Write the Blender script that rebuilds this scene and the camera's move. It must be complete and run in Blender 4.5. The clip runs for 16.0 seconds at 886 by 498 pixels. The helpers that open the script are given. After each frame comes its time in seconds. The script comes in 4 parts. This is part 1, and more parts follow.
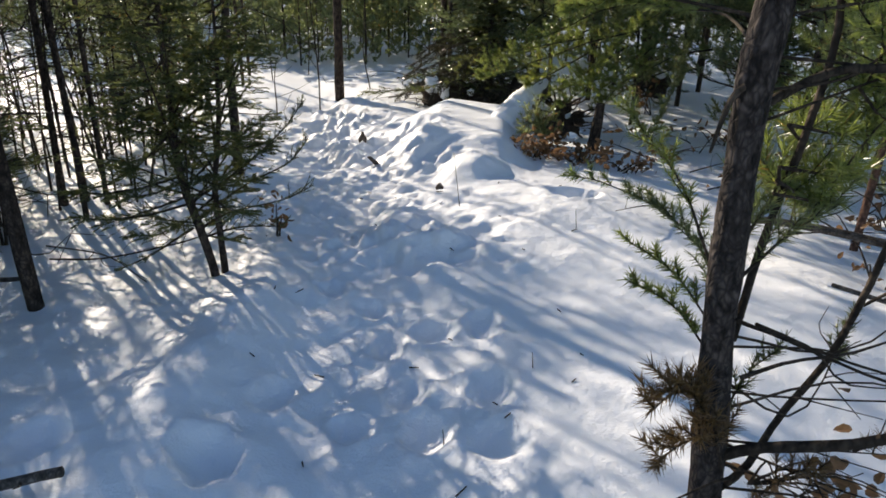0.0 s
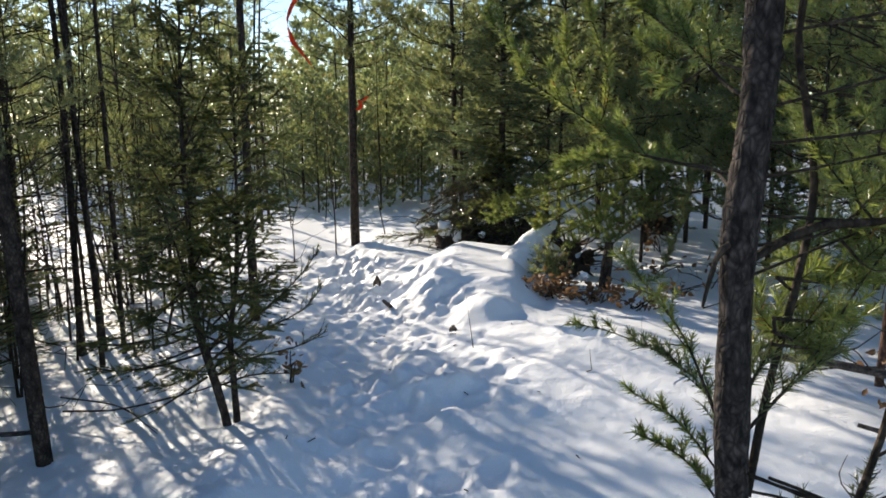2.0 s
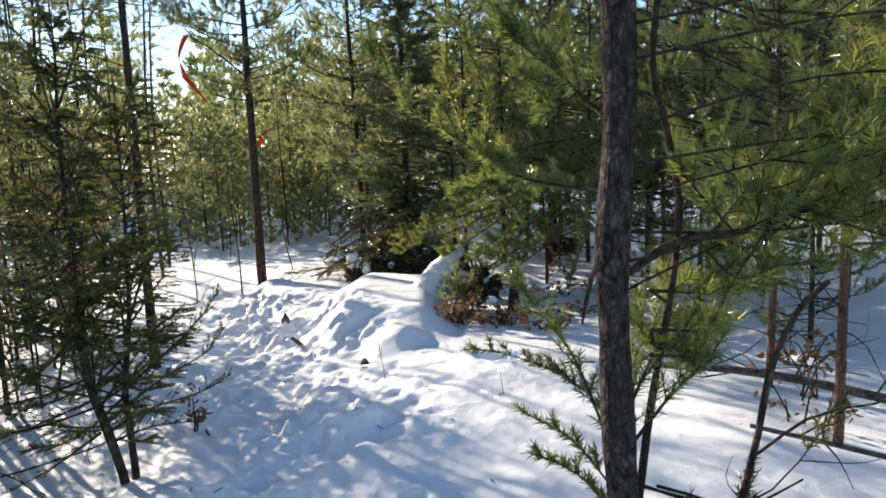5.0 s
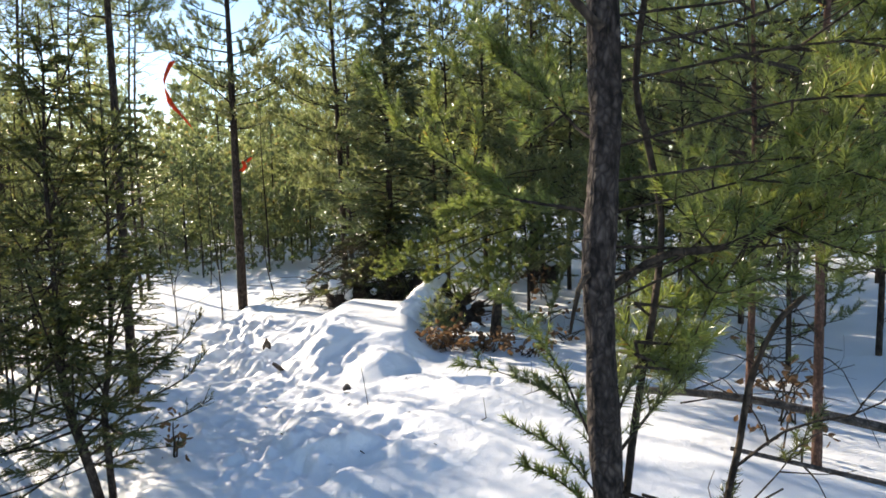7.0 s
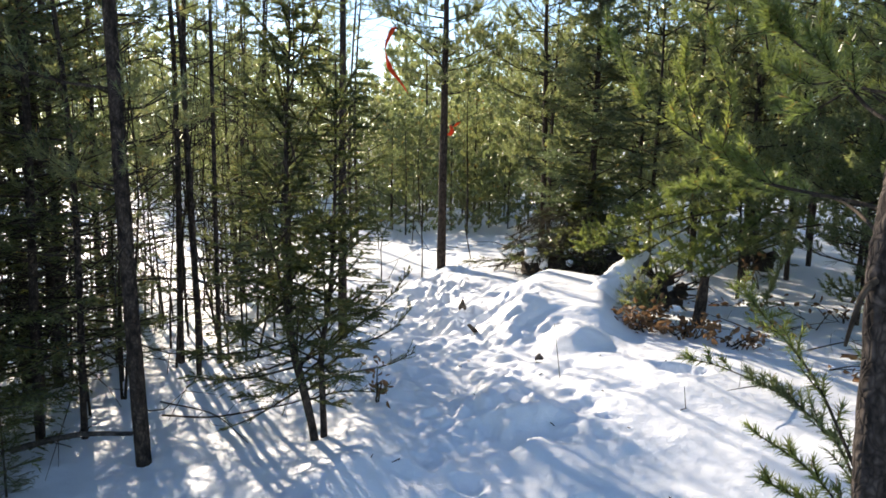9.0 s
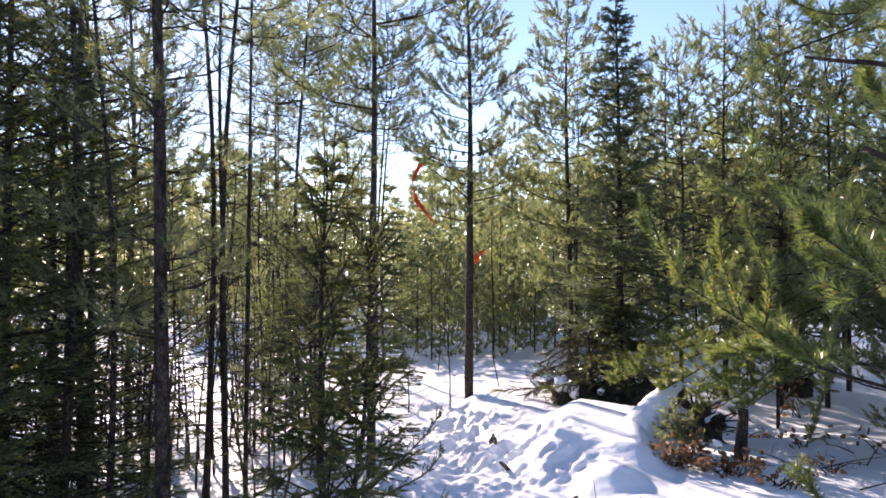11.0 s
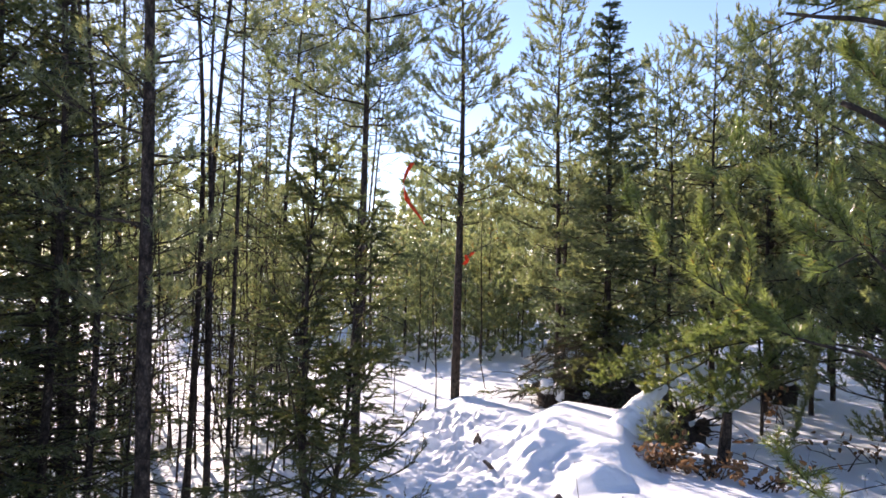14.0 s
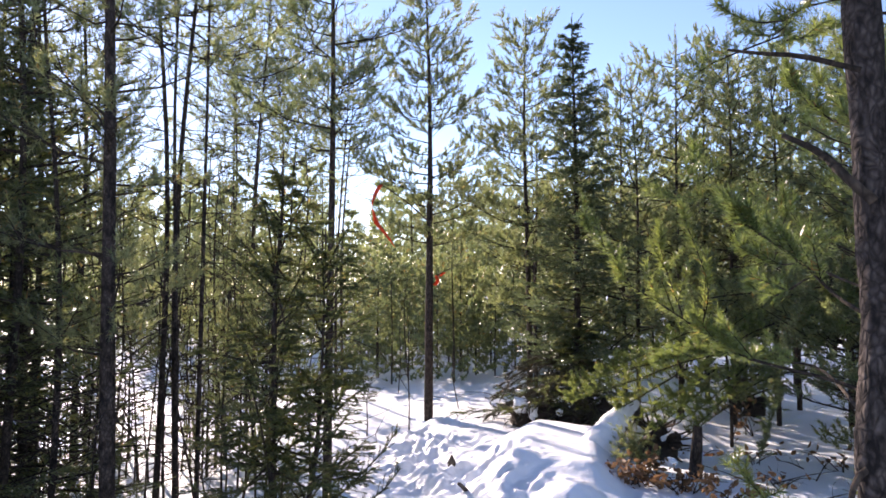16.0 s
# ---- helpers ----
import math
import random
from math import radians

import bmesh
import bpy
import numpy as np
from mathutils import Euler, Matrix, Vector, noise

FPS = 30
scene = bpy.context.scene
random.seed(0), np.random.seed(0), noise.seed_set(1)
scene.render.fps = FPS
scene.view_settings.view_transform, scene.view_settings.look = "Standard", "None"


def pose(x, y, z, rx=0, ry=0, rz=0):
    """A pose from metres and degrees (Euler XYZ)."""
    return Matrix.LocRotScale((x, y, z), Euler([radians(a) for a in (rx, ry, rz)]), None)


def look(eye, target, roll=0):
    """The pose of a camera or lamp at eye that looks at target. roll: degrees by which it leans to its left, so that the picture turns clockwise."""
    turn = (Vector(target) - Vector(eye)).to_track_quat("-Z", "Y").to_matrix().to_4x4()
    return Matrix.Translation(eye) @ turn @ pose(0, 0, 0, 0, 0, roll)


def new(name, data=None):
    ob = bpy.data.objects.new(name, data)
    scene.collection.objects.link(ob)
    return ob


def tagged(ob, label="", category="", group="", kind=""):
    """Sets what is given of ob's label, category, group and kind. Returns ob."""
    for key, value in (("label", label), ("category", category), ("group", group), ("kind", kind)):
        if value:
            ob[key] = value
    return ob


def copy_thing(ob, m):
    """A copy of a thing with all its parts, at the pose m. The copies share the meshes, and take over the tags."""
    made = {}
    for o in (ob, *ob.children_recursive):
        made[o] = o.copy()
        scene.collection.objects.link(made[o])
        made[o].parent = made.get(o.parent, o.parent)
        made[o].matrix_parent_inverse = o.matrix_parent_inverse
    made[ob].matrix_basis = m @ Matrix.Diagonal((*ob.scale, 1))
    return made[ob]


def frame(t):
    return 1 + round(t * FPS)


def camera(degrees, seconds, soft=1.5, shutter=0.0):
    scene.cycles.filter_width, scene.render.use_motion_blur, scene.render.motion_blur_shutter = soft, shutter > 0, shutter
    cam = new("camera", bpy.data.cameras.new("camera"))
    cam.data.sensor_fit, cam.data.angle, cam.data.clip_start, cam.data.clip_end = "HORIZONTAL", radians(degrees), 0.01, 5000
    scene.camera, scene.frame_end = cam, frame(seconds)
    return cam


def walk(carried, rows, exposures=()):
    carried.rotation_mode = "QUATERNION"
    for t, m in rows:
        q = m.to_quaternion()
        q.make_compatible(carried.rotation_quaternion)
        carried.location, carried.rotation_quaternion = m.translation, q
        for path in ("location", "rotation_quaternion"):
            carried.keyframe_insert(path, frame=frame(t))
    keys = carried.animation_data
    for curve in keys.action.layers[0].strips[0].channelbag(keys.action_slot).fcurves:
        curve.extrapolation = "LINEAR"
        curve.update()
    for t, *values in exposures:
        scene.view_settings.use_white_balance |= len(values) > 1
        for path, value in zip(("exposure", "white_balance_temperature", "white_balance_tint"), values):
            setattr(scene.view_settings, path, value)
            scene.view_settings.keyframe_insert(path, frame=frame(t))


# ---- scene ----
cam = camera(65.9, 16.0, 1.7)
PATH = [
    (0, (0.225, 0.716, 1.531), (0.038, 2.555, 0.767), 1.4),
    (0.5, (0.24, 0.705, 1.541), (0.044, 2.584, 0.884), 0.2),
    (1, (0.245, 0.694, 1.55), (0.035, 2.594, 0.963), -0.2),
    (1.5, (0.245, 0.694, 1.556), (0.016, 2.614, 1.044), -0.3),
    (2, (0.247, 0.695, 1.568), (-0.003, 2.642, 1.189), -0.3),
    (2.5, (0.252, 0.699, 1.567), (-0.001, 2.65, 1.211), -1.1),
    (3, (0.235, 0.695, 1.567), (-0.035, 2.645, 1.218), -0.4),
    (3.5, (0.213, 0.694, 1.571), (-0.173, 2.63, 1.249), 0.1),
    (4, (0.253, 0.698, 1.57), (-0.119, 2.641, 1.275), -1.9),
    (4.5, (0.283, 0.703, 1.562), (0.124, 2.675, 1.269), -2.3),
    (4.7, (0.292, 0.707, 1.565), (0.25, 2.684, 1.266), -2.4),
    (6.8, (0.272, 0.669, 1.548), (0.356, 2.655, 1.322), -1.9),
    (7, (0.273, 0.67, 1.546), (0.335, 2.658, 1.33), -1.6),
    (7.5, (0.234, 0.683, 1.542), (0.1, 2.668, 1.334), -0.5),
    (8, (0.2, 0.678, 1.537), (-0.136, 2.638, 1.318), 0.5),
    (8.5, (0.189, 0.685, 1.531), (-0.241, 2.62, 1.267), 2),
    (9, (0.194, 0.695, 1.559), (-0.293, 2.611, 1.253), 0.8),
    (9.5, (0.205, 0.668, 1.708), (-0.381, 2.578, 1.636), -1.2),
    (9.7, (0.198, 0.662, 1.721), (-0.398, 2.571, 1.719), -0.7),
    (11.8, (0.151, 0.658, 1.654), (-0.367, 2.589, 1.694), -0.6),
    (12, (0.162, 0.67, 1.645), (-0.358, 2.6, 1.68), -1.9),
    (12.5, (0.168, 0.657, 1.622), (-0.359, 2.586, 1.676), 0.2),
    (13, (0.168, 0.654, 1.61), (-0.359, 2.583, 1.651), 0),
    (13.5, (0.177, 0.656, 1.612), (-0.351, 2.584, 1.654), 0.6),
    (14, (0.171, 0.666, 1.608), (-0.363, 2.593, 1.664), 1.3),
    (14.5, (0.194, 0.66, 1.61), (-0.31, 2.594, 1.686), -0),
    (15, (0.194, 0.658, 1.61), (-0.282, 2.598, 1.698), -0.3),
    (15.5, (0.183, 0.662, 1.608), (-0.279, 2.606, 1.693), 0.5),
    (16, (0.191, 0.662, 1.631), (-0.262, 2.607, 1.743), -0.1),
]
walk(cam, [(t, look(eye, target, roll)) for t, eye, target, roll in PATH],
     [(0.0, 0.68, 7000, 14), (2.0, 0.72, 6900, 13), (4.7, 1.0, 7000, 14), (7.0, 1.2, 7100, 14), (9.0, 1.2, 7000, 15), (9.4, 1.32, 6700, 29), (16.0, 1.32, 6700, 29)])

# ---- light: low sun ahead to the left, clear sky ----
SUN_WAY = Vector((-0.648, 0.686, 0.345)).normalized()
world = bpy.data.worlds.new("sky")
scene.world = world
world.use_nodes = True
wn = world.node_tree
sky = wn.nodes.new("ShaderNodeTexSky")
sky.sky_type = "NISHITA"
sky.sun_disc = False
sky.sun_elevation = math.asin(SUN_WAY.z)
sky.sun_rotation = math.atan2(SUN_WAY.x, SUN_WAY.y) % (2 * math.pi)
sky.air_density, sky.dust_density, sky.ozone_density = 0.9, 0.05, 3.0
wn.links.new(sky.outputs[0], wn.nodes["Background"].inputs[0])
wn.nodes["Background"].inputs[1].default_value = 0.12
sun = new("sun", bpy.data.lights.new("sun", "SUN"))
sun.data.energy, sun.data.angle, sun.data.color = 4.8, radians(0.53), (1.0, 0.92, 0.78)
sun.matrix_world = look((0, 0, 20), Vector((0, 0, 20)) - SUN_WAY)


# ---- materials ----
def material(name, rough=0.8, spec=0.3):
    m = bpy.data.materials.new(name)
    m.use_nodes = True
    n = m.node_tree
    b = n.nodes["Principled BSDF"]
    b.inputs["Roughness"].default_value = rough
    b.inputs["Specular IOR Level"].default_value = spec
    return m, n, b


def noise_node(n, scale, detail=4, stretch=None):
    co = n.nodes.new("ShaderNodeTexCoord")
    t = n.nodes.new("ShaderNodeTexNoise")
    t.inputs["Scale"].default_value, t.inputs["Detail"].default_value = scale, detail
    if stretch:
        mp = n.nodes.new("ShaderNodeMapping")
        mp.inputs["Scale"].default_value = stretch
        n.links.new(co.outputs["Object"], mp.inputs[0])
        n.links.new(mp.outputs[0], t.inputs["Vector"])
    else:
        n.links.new(co.outputs["Object"], t.inputs["Vector"])
    return t.outputs["Fac"]


def ramp(n, fac, stops):
    r = n.nodes.new("ShaderNodeValToRGB")
    while len(r.color_ramp.elements) < len(stops):
        r.color_ramp.elements.new(0.5)
    for e, (p, c) in zip(r.color_ramp.elements, stops):
        e.position, e.color = p, (*c, 1)
    n.links.new(fac, r.inputs[0])
    return r.outputs[0]


def mix(n, fac, a, b, mode="MIX"):
    x = n.nodes.new("ShaderNodeMix")
    x.data_type, x.blend_type = "RGBA", mode
    for sock, v in ((x.inputs[0], fac), (x.inputs[6], a), (x.inputs[7], b)):
        if isinstance(v, (int, float)):
            sock.default_value = v
        elif isinstance(v, tuple):
            sock.default_value = (*v, 1)
        else:
            n.links.new(v, sock)
    return x.outputs[2]


def bump(n, b, height, strength, distance):
    x = n.nodes.new("ShaderNodeBump")
    x.inputs["Strength"].default_value, x.inputs["Distance"].default_value = strength, distance
    n.links.new(height, x.inputs["Height"])
    n.links.new(x.outputs[0], b.inputs["Normal"])


def snow_material(name):
    m, n, b = material(name, 0.55, 0.25)
    col = ramp(n, noise_node(n, 1.7, 5), [(0.3, (0.84, 0.87, 0.91)), (0.7, (0.92, 0.935, 0.95))])
    n.links.new(col, b.inputs["Base Color"])
    fine = noise_node(n, 95, 8)
    lump = noise_node(n, 13, 4)
    add = n.nodes.new("ShaderNodeMath")
    add.operation = "MULTIPLY_ADD"
    add.inputs[1].default_value = 3.0
    n.links.new(lump, add.inputs[0])
    n.links.new(fine, add.inputs[2])
    bump(n, b, add.outputs[0], 0.42, 0.010)
    return m


def bark_material(name, dark, light, scale=38, flake=60.0):
    """Bark: flakes with dark cracks between them, grey and brown patches."""
    m, n, b = material(name, 0.9, 0.15)
    co = n.nodes.new("ShaderNodeTexCoord")
    mp = n.nodes.new("ShaderNodeMapping")
    mp.inputs["Scale"].default_value = (1, 1, 0.6)
    n.links.new(co.outputs["Object"], mp.inputs[0])
    warp = n.nodes.new("ShaderNodeTexNoise")
    warp.inputs["Scale"].default_value = 30
    n.links.new(mp.outputs[0], warp.inputs["Vector"])
    bent = mix(n, 0.035, mp.outputs[0], warp.outputs["Color"], "ADD")
    vor = n.nodes.new("ShaderNodeTexVoronoi")
    vor.feature = "DISTANCE_TO_EDGE"
    vor.inputs["Scale"].default_value = flake
    n.links.new(bent, vor.inputs["Vector"])
    crack = ramp(n, vor.outputs["Distance"], [(0.0, (0.35, 0.35, 0.35)), (0.3, (1, 1, 1))])
    grain = noise_node(n, scale, 6, (1, 1, 0.5))
    patch = noise_node(n, 6, 3)
    tone = mix(n, ramp(n, patch, [(0.35, (0, 0, 0)), (0.7, (1, 1, 1))]), ramp(n, grain, [(0.36, dark), (0.64, light)]),
               ramp(n, grain, [(0.3, tuple(c * 0.6 for c in dark)), (0.75, tuple(c * 0.7 for c in light))]))
    n.links.new(mix(n, crack, tuple(c * 0.5 for c in dark), tone), b.inputs["Base Color"])
    bump(n, b, mix(n, 0.35, crack, grain), 0.9, 0.006)
    return m


def needle_material(name, a, c, glow=0.35, through_light=1.65):
    """Needles: colour varies from needle to needle and from tree to tree; thin, so light comes through."""
    m, n, b = material(name, 0.30, 0.6)
    geo = n.nodes.new("ShaderNodeNewGeometry")
    info = n.nodes.new("ShaderNodeObjectInfo")
    col = ramp(n, geo.outputs["Random Per Island"], [(0.0, a), (0.8, c), (0.97, tuple(v * 1.25 for v in c)), (0.985, (0.22, 0.12, 0.045)), (1.0, (0.26, 0.15, 0.06))])
    tree = ramp(n, info.outputs["Random"], [(0.0, (0.8, 0.85, 0.8)), (1.0, (1.15, 1.08, 1.0))])
    clump = ramp(n, noise_node(n, 2.3, 3), [(0.3, (0.75, 0.8, 0.82)), (0.7, (1.15, 1.1, 0.96))])
    col = mix(n, 1.0, mix(n, 1.0, col, tree, "MULTIPLY"), clump, "MULTIPLY")
    n.links.new(col, b.inputs["Base Color"])
    tr = n.nodes.new("ShaderNodeBsdfTranslucent")
    n.links.new(mix(n, 1.0, col, (through_light, through_light, through_light * 0.68), "MULTIPLY"), tr.inputs[0])
    mx = n.nodes.new("ShaderNodeMixShader")
    mx.inputs[0].default_value = glow
    n.links.new(b.outputs[0], mx.inputs[1])
    n.links.new(tr.outputs[0], mx.inputs[2])
    n.links.new(mx.outputs[0], n.nodes["Material Output"].inputs[0])
    return m


def leaf_material(name, a, c):
    m, n, b = material(name, 0.6, 0.3)
    geo = n.nodes.new("ShaderNodeNewGeometry")
    col = mix(n, noise_node(n, 30, 3), ramp(n, geo.outputs["Random Per Island"], [(0, a), (1, c)]), tuple(v * 0.5 for v in a))
    n.links.new(col, b.inputs["Base Color"])
    tr = n.nodes.new("ShaderNodeBsdfTranslucent")
    n.links.new(col, tr.inputs[0])
    mx = n.nodes.new("ShaderNodeMixShader")
    mx.inputs[0].default_value = 0.4
    n.links.new(b.outputs[0], mx.inputs[1])
    n.links.new(tr.outputs[0], mx.inputs[2])
    n.links.new(mx.outputs[0], n.nodes["Material Output"].inputs[0])
    return m


def plain_material(name, colour, rough):
    m, n, b = material(name, rough)
    n.links.new(mix(n, noise_node(n, 25, 3), colour, tuple(c * 0.7 for c in colour)), b.inputs["Base Color"])
    return m


SNOW = snow_material("snow")
BARK_PINE = bark_material("pine_bark", (0.028, 0.021, 0.017), (0.150, 0.112, 0.086))
BARK_NEAR = bark_material("scaly_pine_bark", (0.025, 0.020, 0.017), (0.145, 0.117, 0.10), 90, 95.0)
BARK_RED = bark_material("reddish_bark", (0.10, 0.055, 0.04), (0.30, 0.17, 0.12))
BARK_GREY = bark_material("grey_dead_wood", (0.06, 0.052, 0.045), (0.22, 0.19, 0.165))
TWIG = bark_material("twig_bark", (0.035, 0.027, 0.02), (0.12, 0.09, 0.065), 60)
PINE_GREEN = needle_material("pine_needles", (0.085, 0.112, 0.040), (0.180, 0.220, 0.080), 0.44, 2.1)
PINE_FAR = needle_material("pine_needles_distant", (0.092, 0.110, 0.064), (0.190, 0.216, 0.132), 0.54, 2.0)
SPRUCE_BLUE = needle_material("blue_green_spruce_needles", (0.062, 0.082, 0.052), (0.150, 0.185, 0.120), 0.45)
# spruce needles, also the darker stand-in for pine needles in shade
SPRUCE_SHADE_GREEN = needle_material("spruce_needles", (0.050, 0.060, 0.027), (0.120, 0.140, 0.062), 0.45)
# nearly black: shade under the big spruce is put into this colour
SPRUCE_DEAD_SHADED = needle_material("dead_dark_spruce_needles", (0.030, 0.028, 0.019), (0.065, 0.060, 0.040), 0.12)
RUST = needle_material("dead_needles", (0.10, 0.06, 0.035), (0.20, 0.12, 0.06), 0.3)
LEAF = leaf_material("dry_leaves", (0.24, 0.13, 0.06), (0.40, 0.24, 0.13))
TAPE = leaf_material("flagging_tape", (0.95, 0.10, 0.03), (1.0, 0.16, 0.05))
# soil and roots, and the lumps that darken the hollow below the spruce
SOIL_AND_SHADE = plain_material("dark_soil_and_roots", (0.055, 0.042, 0.034), 0.95)


# ---- shape helpers ----
rng = np.random.default_rng(7)


def unit(v):
    return v / np.maximum(np.linalg.norm(v, axis=-1, keepdims=True), 1e-9)


class Shape:
    """Collects vertices and faces of one mesh."""

    def __init__(self):
        self.v, self.f, self.n = [], [], 0

    def add(self, verts, faces):
        self.v.append(np.asarray(verts, float).reshape(-1, 3))
        self.f += [tuple(k + self.n for k in f) for f in faces]
        self.n += len(self.v[-1])

    def tube(self, pts, radii, sides=7, knobs=0.0, tip=True):
        pts = np.asarray(pts, float)
        radii = np.asarray(radii, float)
        k = len(pts)
        tang = unit(np.gradient(pts, axis=0))
        ref = np.array((0.31, 0.95, 0.05)) if abs(tang[0][2]) > 0.7 else np.array((0.02, 0.05, 1.0))
        a = unit(np.cross(tang, ref))
        b = np.cross(tang, a)
        ang = np.linspace(0, 2 * np.pi, sides, endpoint=False)
        r = radii[:, None] * (1 + knobs * rng.normal(size=(k, sides)))
        ring = pts[:, None] + r[..., None] * (np.cos(ang)[None, :, None] * a[:, None] + np.sin(ang)[None, :, None] * b[:, None])
        faces = [(i * sides + j, i * sides + (j + 1) % sides, (i + 1) * sides + (j + 1) % sides, (i + 1) * sides + j)
                 for i in range(k - 1) for j in range(sides)]
        faces.append(tuple(range(sides))[::-1])
        faces.append(tuple((k - 1) * sides + j for j in range(sides)))
        self.add(ring.reshape(-1, 3), faces)

    def needles(self, p, d, length, count, size, width, spread=0.75, flat=0.0):
        """Bristles round the shoots p + d * length: count to a shoot, each one a slim triangle."""
        p, d = np.asarray(p, float), unit(np.asarray(d, float))
        if not len(p):
            return
        m = len(p)
        length = np.broadcast_to(length, (m,))
        u = (np.arange(count)[None] + rng.random((m, count))) / count
        side = unit(np.cross(d, np.array((0.13, 0.21, 1.0))))
        up = np.cross(side, d)
        phi = rng.random((m, count)) * 2 * np.pi
        out = np.cos(phi)[..., None] * side[:, None] + (np.sin(phi) * (1 - flat))[..., None] * up[:, None]
        lean = spread * (0.7 + 0.6 * rng.random((m, count)))
        lean = lean * (1 - 0.55 * u ** 4)
        way = unit(np.cos(lean)[..., None] * d[:, None] + np.sin(lean)[..., None] * out)
        base = p[:, None] + d[:, None] * (u * length[:, None])[..., None]
        s = size * (0.75 + 0.5 * rng.random((m, count)))
        across = unit(np.cross(way, rng.normal(size=way.shape))) * width * 0.5
        tri = np.stack((base - across, base + across, base + way * s[..., None]), axis=2).reshape(-1, 3)
        q = len(tri) // 3
        idx = (np.arange(q * 3).reshape(-1, 3) + self.n).tolist()
        self.v.append(tri)
        self.f += idx
        self.n += len(tri)

    def mesh(self, name, mat, smooth=False):
        me = bpy.data.meshes.new(name)
        me.from_pydata(np.concatenate(self.v).tolist(), [], self.f)
        me.materials.append(mat)
        if smooth:
            me.polygons.foreach_set("use_smooth", [True] * len(me.polygons))
        me.update()
        return me


def part(name, shape, mat, parent, label="", smooth=False):
    ob = new(name, shape.mesh(name, mat, smooth))
    ob.parent = parent
    return tagged(ob, label)


def curve(points, k):
    """k points along a smooth line through the given ones."""
    p = np.asarray(points, float)
    if len(p) == 2:
        return p[0] + (p[1] - p[0]) * np.linspace(0, 1, k)[:, None]
    e = np.concatenate(([2 * p[0] - p[1]], p, [2 * p[-1] - p[-2]]))
    t = np.linspace(0, len(p) - 1 - 1e-6, k)
    i = t.astype(int)
    f = (t - i)[:, None]
    a, b, c, d = e[i], e[i + 1], e[i + 2], e[i + 3]
    return 0.5 * (2 * b + (c - a) * f + (2 * a - 5 * b + 4 * c - d) * f ** 2 + (3 * b - a - 3 * c + d) * f ** 3)


def fuzz(x, y, cell, seed):
    """Smooth random heights from 0 to 1 on a grid of that cell size."""
    x, y = np.asarray(x) / cell + 1000.0, np.asarray(y) / cell + 1000.0
    i, j = np.floor(x).astype(int), np.floor(y).astype(int)
    fx, fy = x - i, y - j
    fx, fy = fx * fx * (3 - 2 * fx), fy * fy * (3 - 2 * fy)

    def pick(a, b):
        n = np.sin(a * 127.1 + b * 311.7 + seed * 74.7) * 43758.5453
        return n - np.floor(n)

    return (pick(i, j) * (1 - fx) + pick(i + 1, j) * fx) * (1 - fy) + (pick(i, j + 1) * (1 - fx) + pick(i + 1, j + 1) * fx) * fy


def blocks(x, y, cell, seed):
    """Random plateaus with steep sides, like broken crust."""
    x, y = np.asarray(x) / cell + 1000.0, np.asarray(y) / cell + 1000.0
    i, j = np.floor(x), np.floor(y)
    best, height = np.full(x.shape, 9.0), np.zeros(x.shape)
    second = np.full(x.shape, 9.0)
    for di in (-1, 0, 1):
        for dj in (-1, 0, 1):
            a, b = i + di, j + dj
            n = np.sin(a * 127.1 + b * 311.7 + seed * 74.7) * 43758.5453
            n = n - np.floor(n)
            m = np.sin(a * 269.5 + b * 183.3 + seed * 31.1) * 24634.6345
            m = m - np.floor(m)
            d = np.hypot(x - a - n, y - b - m)
            closer = d < best
            second = np.where(closer, best, np.minimum(second, d))
            height = np.where(closer, np.mod(n * 7.3 + m * 3.1, 1.0), height)
            best = np.minimum(best, d)
    return 0.5 + (height - 0.5) * step(0.0, 0.18, second - best)


def step(a, b, x):
    t = np.clip((x - a) / (b - a), 0, 1)
    return t * t * (3 - 2 * t)


def hump(x, y, cx, cy, rx, ry, turn=0.0):
    c, s = math.cos(turn), math.sin(turn)
    u, v = (x - cx) * c + (y - cy) * s, -(x - cx) * s + (y - cy) * c
    return np.exp(-(u / rx) ** 2 - (v / ry) ** 2)


# ---- the snow ----
TRAIL = np.array([(0.0, -3.0), (-0.05, 0.8), (-0.22, 2.2), (-0.45, 3.2), (-0.75, 4.6), (-1.15, 5.6), (-1.6, 7.2), (-2.4, 9.6), (-3.3, 12.0), (-5.0, 18.0), (-9.0, 30.0)])


